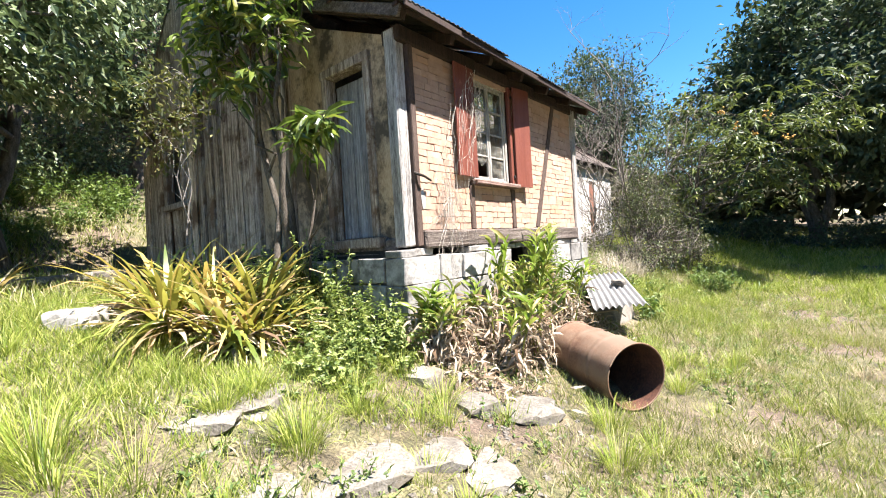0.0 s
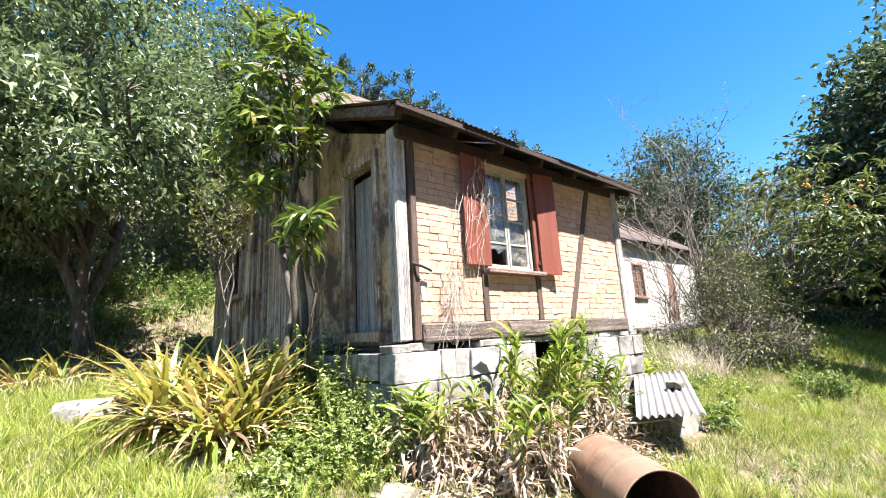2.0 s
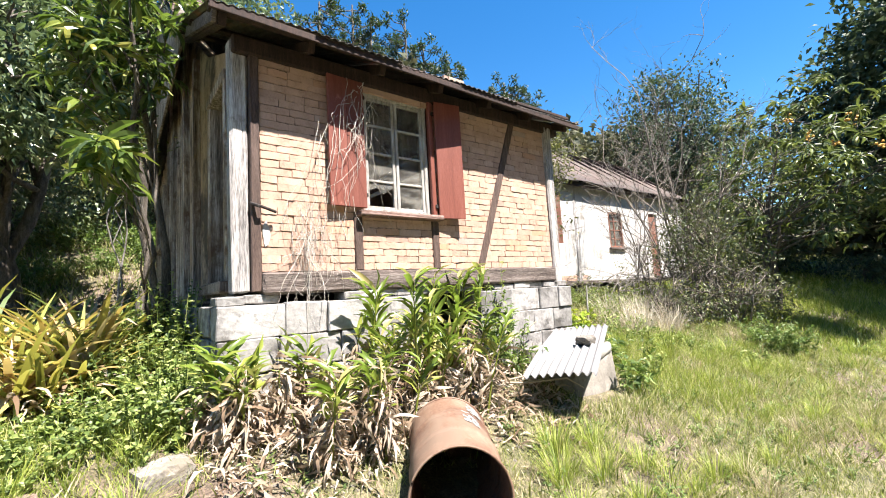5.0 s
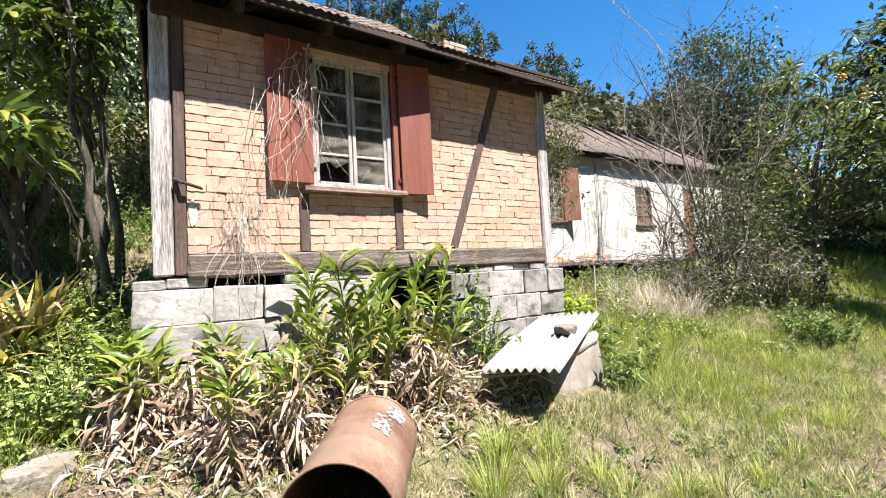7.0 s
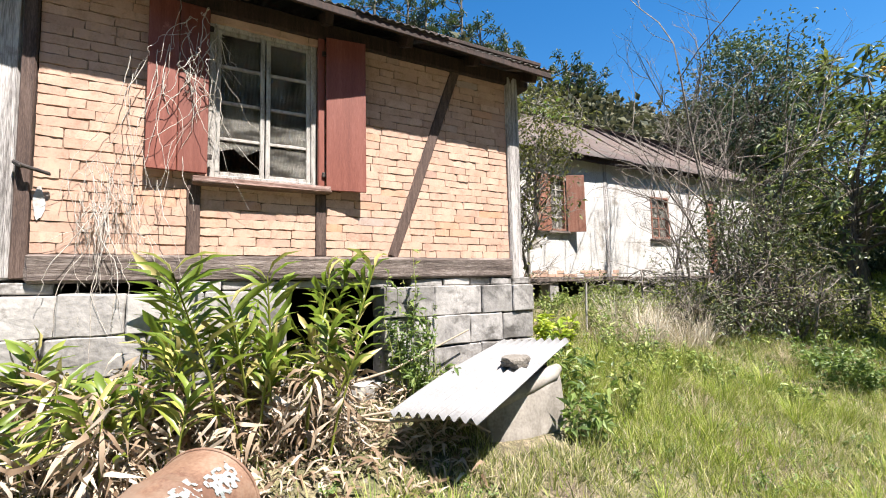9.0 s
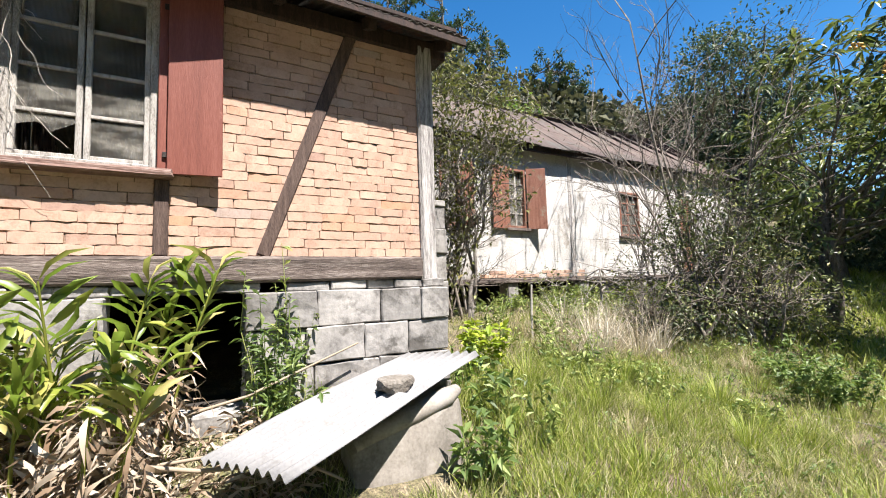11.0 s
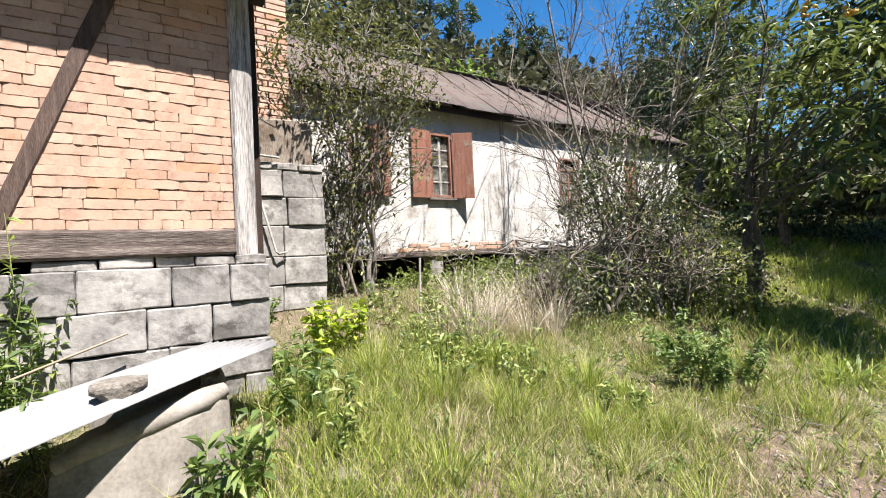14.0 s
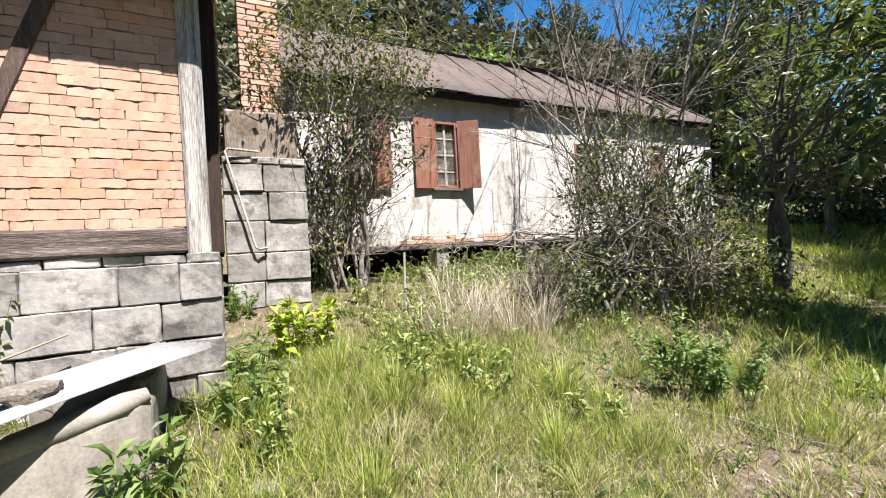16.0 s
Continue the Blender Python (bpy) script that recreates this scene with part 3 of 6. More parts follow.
# window of the front wall
win = thing("window_1", (WX, 4.82, 2.3), "white-painted casement window with one broken pane", "window", kind="structure")
FX = -3.2
for b in ((FX - 0.04, FX + 0.05, 4.40, 4.45, 2.27, 3.56), (FX - 0.04, FX + 0.05, 5.19, 5.24, 2.27, 3.56), (FX - 0.04, FX + 0.05, 4.45, 5.19, 2.27, 2.31), (FX - 0.04, FX + 0.05, 4.45, 5.19, 3.51, 3.56)):
    part("window_frame", boxed(*b, bevel=0.006, rough=0.002), M["white_wood"], win)
for y0, y1, broken in ((4.45, 4.815, True), (4.825, 5.19, False)):
    sash = part("sash", boxed(FX, FX + 0.035, y0, y0 + 0.035, 2.31, 3.51, bevel=0.005), M["white_wood"], win)
    part("stile", boxed(FX, FX + 0.035, y1 - 0.035, y1, 2.31, 3.51, bevel=0.005), M["white_wood"], sash)
    zs = [2.31, 2.61, 2.91, 3.21, 3.51]
    for i, zz in enumerate(zs):
        h = 0.03 if i in (0, 4) else 0.012
        part("glazing_bar", boxed(FX + 0.003, FX + 0.03, y0 + 0.035, y1 - 0.035, max(2.31, zz - h), min(3.51, zz + h), bevel=0.003), M["white_wood"], sash)
    for i in range(4):
        if broken and i == 0:
            bm = bmesh.new()
            p = [bm.verts.new((FX + 0.016, y0 + 0.036 + a, 2.34 + c)) for a, c in ((0, 0.256), (0, 0.17), (0.1, 0.2), (0.17, 0.14), (0.29, 0.21), (0.29, 0.256))]
            f = bm.faces.new(p)
            g = bmesh.ops.extrude_face_region(bm, geom=[f])
            bmesh.ops.translate(bm, vec=(0.003, 0, 0), verts=[v for v in g["geom"] if isinstance(v, bmesh.types.BMVert)])
        else:
            bm = boxed(FX + 0.015, FX + 0.018, y0 + 0.036, y1 - 0.036, zs[i] + 0.013, zs[i + 1] - 0.013)
        pane = part("pane", bm, M["glass"], sash)
        pane.visible_shadow = False
part("window_sill", boxed(FX, -3.02, 4.30, 5.34, 2.205, 2.262, bevel=0.01, rough=0.005, cuts=1), M["sill"], win, "cracked red-brown timber window sill")
part("window_jamb", boxed(-3.2, WX + 0.03, 5.24, 5.3, 2.27, 3.6, bevel=0.006), M["shutter"], win)

# shutters
def shutter(name, y0, y1, z0, z1, at_x, angle, hinge, mat, label, boards=2):
    t = thing(name, (at_x, hinge, z0), label, "shutter", "window shutters")
    w = (y1 - y0) / boards
    for i in range(boards):
        part("board", boxed(at_x, at_x + 0.026, y0 + i * w + 0.002, y0 + (i + 1) * w - 0.002, z0, z1, bevel=0.004, rough=0.0015), mat, t)
    for zz in (z0 + 0.15, z1 - 0.2):
        part("batten", boxed(at_x - 0.018, at_x, y0 + 0.03, y1 - 0.03, zz, zz + 0.07, bevel=0.004), mat, t)
    part("hinge", boxed(at_x - 0.02, at_x + 0.004, hinge - 0.03, hinge + 0.03, z1 - 0.16, z1 - 0.12, bevel=0.003), M["iron"], t)
    part("hinge", boxed(at_x - 0.02, at_x + 0.004, hinge - 0.03, hinge + 0.03, z0 + 0.12, z0 + 0.16, bevel=0.003), M["iron"], t)
    t.rotation_euler.z = radians(angle)
    return t


shutter("window_shutter", 4.0, 4.40, 2.29, 3.6, -3.09, 3, 4.4, M["shutter"], "open dark red wooden shutter with dry vines on it")
shutter("window_shutter", 5.3, 5.65, 2.235, 3.6, -3.075, -8, 5.3, M["shutter"], "open dark red wooden shutter, plain paint", 1)

# hook on the corner post
hk = bmesh.new()
plank(hk, (-3.11, 3.30, 2.28), (-3.03, 3.36, 2.24), 0.03, 0.03, (0, 0, 1), 0.008)
plank(hk, (-3.035, 3.35, 2.245), (-3.05, 3.5, 2.2), 0.025, 0.025, (0, 0, 1), 0.008)
tagged(part("hook", hk, M["iron"]), "bent iron hook on the corner post", "hook")

# ---- roof of the brick house ----
SL, SL2 = 0.43, 0.78
roof = thing("roof", (-6, 5.3, 4.0), "aged corrugated metal roof with clay tiles above", "roof", kind="structure")


def corrugated(x0, z0, x1, z1, y0, y1, pitch=0.076, amp=0.009, thick=0.003, rows=4, sag=0.0, seed=0):
    """A wavy sheet whose waves run from (x0, z0) to (x1, z1), between y0 and y1."""
    n = max(8, int((y1 - y0) / pitch * 6))
    ys = np.linspace(y0, y1, n)
    ts = np.linspace(0, 1, rows)
    r = np.random.RandomState(seed)
    top = np.zeros((rows, n, 3))
    for i, t in enumerate(ts):
        top[i, :, 0] = x0 + (x1 - x0) * t
        top[i, :, 1] = ys
        top[i, :, 2] = z0 + (z1 - z0) * t + amp * np.sin(2 * np.pi * (ys - y0) / pitch) - sag * math.sin(math.pi * t) + 0.012 * np.sin(ys * 2.1 + seed) * (1 - t)
    bot = top.copy()
    bot[..., 2] -= thick
    v = np.concatenate([top.reshape(-1, 3), bot.reshape(-1, 3)])
    i = np.arange(rows * n).reshape(rows, n)
    q = np.stack([i[:-1, :-1], i[:-1, 1:], i[1:, 1:], i[1:, :-1]], -1).reshape(-1, 4)
    o = rows * n
    f = [q, q[:, ::-1] + o]
    for e in (i[0], i[-1], i[:, 0], i[:, -1]):
        f.append(np.stack([e[:-1], e[1:], e[1:] + o, e[:-1] + o], -1))
    return v, np.concatenate(f)


edge = [2.93, 3.78, 4.62, 5.47, 6.3, 7.05, 7.62]
rr = random.Random(8)
for i in range(6):
    dx = rr.uniform(-0.05, 0.05)
    v, f = corrugated(-2.72 + dx * 0.3, 3.765 - 0.023 * i, -4.9, 4.70 - 0.012 * i, edge[i], edge[i + 1] + 0.06, seed=i)
    v[:, 2] += 0.006 * (i % 2)
    np_part("roof_sheet", v, f, M["roof_metal"], roof, smooth=True)
for i in range(7):
    yy = 3.05 + i * 0.745
    bm = bmesh.new()
    plank(bm, (-2.86, yy, 3.765 - 0.014 * i), (-4.7, yy, 4.555), 0.07, 0.1, (0.4, 0, 0.92), 0.006)
    part("rafter", bm, M["timber_dark"], roof)
for xx in (-2.9, -3.9, -4.7):
    part("purlin", boxed(xx - 0.035, xx + 0.035, 2.95, 7.6, 3.835 + (-2.9 - xx) * SL - 0.06, 3.835 + (-2.9 - xx) * SL - 0.022, bevel=0.004), M["timber_dark"], roof)
bm = bmesh.new()
plank(bm, (-2.735, 2.93, 3.738), (-2.735, 7.62, 3.612), 0.065, 0.03, (1, 0, 0), 0.006, 0.003)
part("eave_board", bm, M["timber_dark"], roof, "dark brown timber eave board")
bm = bmesh.new()
plank(bm, (-2.86, 2.97, 3.70), (-4.75, 2.97, 4.53), 0.16, 0.03, (0, -1, 0), 0.006, 0.003)
part("verge_board", bm, M["timber_dark"], roof)
# tiled upper slope, back slope
tl = []
r = np.random.RandomState(2)
for row in range(14):
    x0 = -4.75 - row * 0.215
    z0 = 4.70 + row * 0.215 * SL2
    for c in range(23):
        y0 = 2.98 + c * 0.205
        a = np.linspace(0, np.pi, 6)
        rad = 0.098
        j = r.uniform(-0.012, 0.012, 2)
        arc0 = np.stack([np.full(6, x0 + j[0]), y0 + rad + rad * np.cos(a) + j[1], z0 + 0.055 * np.sin(a)], -1)
        arc1 = arc0 + np.array([-0.26, 0, 0.26 * SL2 - 0.02])
        v = np.concatenate([arc0, arc1, arc0 - [0, 0, 0.014], arc1 - [0, 0, 0.014]])
        f = []
        for k in range(5):
            f += [(k, k + 1, 7 + k, 6 + k), (12 + k, 18 + k, 19 + k, 13 + k), (k, 12 + k, 13 + k, k + 1)]
        tl.append((v, np.array(f)))
v, f = merge(tl)
np_part("roof_tiles", v, f, M["tile"], roof, "rows of stained red clay tiles", kind="stuff")
for yy in (3.0, 7.56):
    bm = bmesh.new()
    ps = [(-4.75, 4.58), (-7.6, 6.8), (-10.8, 3.98)]
    fa = [bm.verts.new((px, yy, pz)) for px, pz in ps]
    fb = [bm.verts.new((px, yy + 0.03, pz)) for px, pz in ps]
    bm.faces.new(fa), bm.faces.new(fb[::-1])
    for i in range(3):
        bm.faces.new((fa[i], fb[i], fb[(i + 1) % 3], fa[(i + 1) % 3]))
    part("gable_board", bm, M["plank_wall"], roof)
part("roof_deck", boxed(-7.65, -4.6, 3.05, 7.55, -0.02, 0.0), M["timber_dark"], roof)
deck = roof.children[-1]
deck.data.transform(Matrix.Translation((0, 0, 4.60)) @ Matrix.Translation((-4.6, 0, 0)) @ Matrix.Rotation(math.atan(SL2), 4, "Y") @ Matrix.Translation((4.6, 0, 0)))
v, f = corrugated(-10.9, 4.0, -7.6, 6.93, 3.0, 7.6, seed=9)
np_part("roof_sheet", v, f, M["roof_metal"], roof, smooth=True)
part("verge_board", boxed(-4.4, -2.85, -0.02, 0.02, -0.11, 0.0, bevel=0.006), M["timber"], roof)
vb = roof.children[-1]
vb.data.transform(Matrix.Translation((-2.85, 2.99, 3.78)) @ Matrix.Rotation(math.atan(SL), 4, "Y") @ Matrix.Translation((2.85, 0, 0)))

# ---- stone base ----
base = thing("stone_base", (-3.1, 5.3, 0.4), "grey basalt block foundation under the brick house", "foundation", kind="structure")
HOLE = (4.98, 5.80)
rs = random.Random(21)


def stone(x0, x1, y0, y1, z0, z1, mat, parent, name="stone", bevel=0.009, rough=0.02):
    """A hewn block with uneven faces and chipped edges."""
    bm = bmesh.new()
    vs = box(bm, x0, x1, y0, y1, z0, z1, 0.0, 0.0, rs, 3)
    off = Vector((rs.uniform(0, 40), rs.uniform(0, 40), rs.uniform(0, 40)))
    for v in vs:
        v.co += noise.noise_vector(v.co * 4.0 + off) * rough * 0.55 + noise.noise_vector(v.co * 23.0 + off) * rough * 0.35
    bm.normal_update()
    es = [e for e in bm.edges if e.calc_face_angle(0) > 0.9]
    bmesh.ops.bevel(bm, geom=es, offset=bevel, segments=1, affect="EDGES")
    return part(name, bm, mat, parent)


courses = [(1.4, 1.47, 0.18, 0.4), (1.12, 1.395, 0.36, 0.68), (0.84, 1.11, 0.36, 0.72), (0.57, 0.83, 0.36, 0.72), (0.28, 0.56, 0.4, 0.8)]
for k, (z0, z1, a, b) in enumerate(courses):
    y = 3.02
    while y < 7.48:
        w = rs.uniform(a, b) * (1.3 if y < 3.2 and k else 1.0)
        y2 = min(y + w, 7.5)
        if 7.5 - y2 < 0.15:
            y2 = 7.5
        lo, hi = y, y2
        if k in (1, 2, 3) and lo < HOLE[1] and hi > HOLE[0]:
            if lo < HOLE[0] - 0.1:
                hi = HOLE[0]
            elif hi > HOLE[1] + 0.1:
                lo = HOLE[1]
            else:
                y = y2
                continue
        if k == 0 and rs.random() < 0.3 and not (lo < 3.1 or hi > 7.4):
            y = y2
            continue
        out = rs.uniform(-0.02, 0.03) - (0.06 if k == 0 else 0)
        stone(-3.33, -3.03 + out, lo + 0.004, hi - 0.004, z0, z1 - rs.uniform(-0.006, 0.004), M["stone"], base)
        y = y2
# return of the base along the gable
for z0, z1 in ((1.14, 1.4), (0.86, 1.13), (0.55, 0.85), (0.3, 0.54)):
    x = -3.34
    while x > -6.4:
        w = rs.uniform(0.4, 0.75)
        stone(x - w + 0.01, x, 3.0 + rs.uniform(-0.03, 0.05), 3.4, z0, z1 - rs.uniform(0, 0.008), M["stone"], base)
        x -= w
# near-black panels in place of the dark behind the base opening
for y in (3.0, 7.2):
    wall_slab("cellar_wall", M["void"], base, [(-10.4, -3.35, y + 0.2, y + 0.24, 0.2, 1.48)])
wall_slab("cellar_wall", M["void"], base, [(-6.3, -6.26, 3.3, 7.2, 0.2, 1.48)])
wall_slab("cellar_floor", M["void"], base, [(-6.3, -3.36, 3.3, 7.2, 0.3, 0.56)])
x = -3.4
while x > -7.6:
    w = rs.uniform(0.4, 0.7)
    for z0, z1 in ((0.4, 0.72), (0.73, 1.05), (1.06, 1.45)):
        stone(x - w + 0.01, x, 7.25, 7.5, z0, z1 - 0.012, M["stone"], base)
    x -= w

# ---- white house behind ----
WX2 = -6.7
white = thing("white_house", (-8.5, 14.5, 1.0), "whitewashed plaster house on a raised floor with a rusty roof", "house")
openings = [(9.55, 10.0, 2.55, 3.82), (11.18, 11.68, 2.55, 3.82), (14.7, 15.45, 2.48, 3.6), (17.2, 17.75, 1.55, 3.7)]
bands = []
y = 8.6
for o in openings:
    bands.append((y, o[0], 1.5, 4.45))
    bands.append((o[0], o[1], 1.5, o[2]))
    bands.append((o[0], o[1], o[3], 4.45))
    y = o[1]
bands.append((y, 19.7, 1.5, 4.45))
for a, b, c, d in bands:
    if d > c + 0.06:
        wall_slab("wall_panel", M["plaster_white"], white, [(WX2 - 0.18, WX2, a, b, c, d)], "stained white plaster wall")
for q in ((-10.7, WX2 - 0.18, 19.5, 19.68, 1.5, 4.45), (-10.7, WX2 - 0.18, 8.6, 8.78, 1.5, 4.45), (-10.88, -10.7, 8.6, 19.68, 1.0, 4.45)):
    wall_slab("wall_panel", M["plaster_white"], white, [q], "stained white plaster wall")
wall_slab("floor", M["timber_dark"], white, [(-10.7, WX2 - 0.18, 8.8, 19.5, 1.5, 1.54)])
part("sill_beam", boxed(WX2 - 0.2, WX2 + 0.03, 8.6, 19.7, 1.4, 1.498, bevel=0.012, rough=0.004), M["timber"], white)
for yy in (12.95, 16.3):
    part("post", boxed(WX2 - 0.1, WX2 + 0.012, yy, yy + 0.13, 1.5, 4.4, bevel=0.008, rough=0.004), M["bleached"], white)
rb = random.Random(4)
for row in range(2):
    y = 10.4
    while y < 13.2:
        w = rb.uniform(0.2, 0.25)
        if rb.random() < 0.85 - 0.3 * row:
            part("brick", boxed(WX2 - 0.02, WX2 + 0.012, y, y + w - 0.012, 1.51 + row * 0.08, 1.58 + row * 0.08, bevel=0.005, rough=0.003), M["brick"], white)
        y += w
for yy in np.arange(9.0, 19.6, 2.1):
    part("pier", boxed(WX2 - 0.3, WX2 - 0.02, yy, yy + 0.3, 0.6, 1.4, bevel=0.02, rough=0.01), M["stone"], white)
# near-black backing in place of the shade under the raised floor
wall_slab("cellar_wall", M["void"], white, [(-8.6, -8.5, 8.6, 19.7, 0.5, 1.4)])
for k, (a, b, c, d) in enumerate(openings[:3]):
    wn2 = thing("window_2" if k == 0 else "window_%d" % (k + 2), (WX2, a, c), "small casement window in the white wall", "window", kind="structure")
    wood = M["white_wood"] if k < 2 else M["rust_shutter"]
    for q in ((WX2 - 0.1, WX2 + 0.015, a, a + 0.05, c, d), (WX2 - 0.1, WX2 + 0.015, b - 0.05, b, c, d), (WX2 - 0.1, WX2 + 0.015, a + 0.05, b - 0.05, c, c + 0.05), (WX2 - 0.1, WX2 + 0.015, a + 0.05, b - 0.05, d - 0.05, d)):
        part("window_frame", boxed(*q, bevel=0.006), M["rust_shutter"], wn2)
    part("mullion", boxed(WX2 - 0.08, WX2 - 0.04, (a + b) / 2 - 0.025, (a + b) / 2 + 0.025, c + 0.05, d - 0.05, bevel=0.004), wood, wn2)
    for i in range(1, 4):
        zz = c + (d - c) * i / 4
        part("glazing_bar", boxed(WX2 - 0.075, WX2 - 0.045, a + 0.05, b - 0.05, zz - 0.014, zz + 0.014, bevel=0.003), wood, wn2)
    pane = part("pane", boxed(WX2 - 0.062, WX2 - 0.058, a + 0.05, b - 0.05, c + 0.05, d - 0.05), M["glass"], wn2)
    pane.visible_shadow = False
    part("window_sill", boxed(WX2 - 0.05, WX2 + 0.08, a - 0.08, b + 0.08, c - 0.06, c - 0.002, bevel=0.008), M["timber"], wn2)
door2 = thing("door_2", (WX2, 17.5, 1.5), "closed reddish wooden door in the white wall", "door", kind="structure")
for i in range(3):
    part("plank", boxed(WX2 - 0.09, WX2 - 0.05, 17.2 + i * 0.183, 17.2 + (i + 1) * 0.183 - 0.006, 1.55, 3.7, bevel=0.005), M["rust_shutter"], door2)
shutter("window_shutter", 10.74, 11.18, 2.53, 3.84, WX2 + 0.03, 4, 11.18, M["rust_shutter"], "open faded red shutter with a worn lower board", 1)
shutter("window_shutter", 11.68, 12.1, 2.53, 3.84, WX2 + 0.03, -30, 11.68, M["rust_shutter"], "half-open faded red shutter", 1)
shutter("window_shutter", 10.0, 10.3, 2.53, 3.84, WX2 + 0.03, -6, 10.0, M["rust_shutter"], "open faded red shutter behind the bush", 1)
roof2 = thing("roof", (-8.7, 14, 5), "rusty brown sheet roof of the white house", "roof", kind="structure")
y = 8.3
k = 0
while y < 19.9:
    v, f = corrugated(-6.42, 4.33, -8.7, 6.2 - 0.02 * k, y, y + 0.95, 0.18, 0.0025, 0.004, 3, seed=k)
    v[:, 2] += 0.008 * (k % 2)
    np_part("roof_sheet", v, f, M["roof_brown"], roof2, smooth=True)
    y += 0.9
    k += 1
v, f = corrugated(-11.2, 4.22, -8.7, 6.2, 8.3, 20.1, 0.18, 0.006, 0.004, 3)
np_part("roof_sheet", v, f, M["roof_brown"], roof2, smooth=True)
part("eave_board", boxed(-6.54, -6.5, 8.4, 20.0, 4.2, 4.33, bevel=0.005), M["timber_dark"], roof2)
for yy in np.arange(8.6, 20, 0.8):
    bm = bmesh.new()
    plank(bm, (-6.5, yy, 4.36), (-8.7, yy, 6.15), 0.06, 0.09, (0.6, 0, 0.78), 0.005)
    part("rafter", bm, M["timber_dark"], roof2)
for y in (8.7, 19.6):
    bm = bmesh.new()
    p = [bm.verts.new(c) for c in ((-6.75, y, 4.45), (-10.8, y, 4.45), (-8.7, y, 6.1))]
    q = [bm.verts.new(v.co + Vector((0, 0.05, 0))) for v in p]
    bm.faces.new(p), bm.faces.new(q[::-1])
    for i in range(3):
        bm.faces.new((p[i], q[i], q[(i + 1) % 3], p[(i + 1) % 3]))
    part("gable_board", bm, M["timber_dark"], roof2)

# ---- stone pillar with a concrete tank between the houses ----
pillar = thing("stone_pillar", (-4.8, 8.0, 0.8), "dry-stacked grey stone wall end beside the house", "stone wall", kind="structure")
for z0, z1 in ((0.6, 0.85), (0.85, 1.15), (1.15, 1.47), (1.47, 1.83), (1.83, 2.16), (2.16, 2.47), (2.47, 2.56)):
    yy = 7.55
    n = 2 if z1 - z0 > 0.1 else 3
    cut = rs.uniform(0.4, 0.6) if n == 2 else 0.34
    ed = [7.55, 7.55 + 0.89 * cut, 8.44] if n == 2 else [7.55, 7.85, 8.15, 8.44]
    for a, b in zip(ed[:-1], ed[1:]):
        stone(-5.1, -4.6 + rs.uniform(-0.02, 0.02), a + 0.006, b - 0.006, z0, z1 - 0.01, M["stone"], pillar)
tank = bmesh.new()
box(tank, -5.9, -4.95, 7.6, 8.42, 2.5, 3.18, 0.03, 0.01, cuts=2)
tagged(part("concrete_tank", tank, M["tank"]), "stained grey concrete tank on the stone wall", "tank")
chim = thing("brick_chimney", (-6.1, 8.1, 1.0), "orange brick chimney between the houses", "chimney")
for k in range(60):
    z = 1.0 + k * 0.082
    for a, b in (((7.85, 8.1), (8.11, 8.4)), ((7.85, 7.97), (7.98, 8.4)))[k % 2]:
        part("brick", boxed(-6.35, -5.95, a + 0.005, b - 0.005, z, z + 0.072, bevel=0.006, rough=0.004), M["brick"], chim)


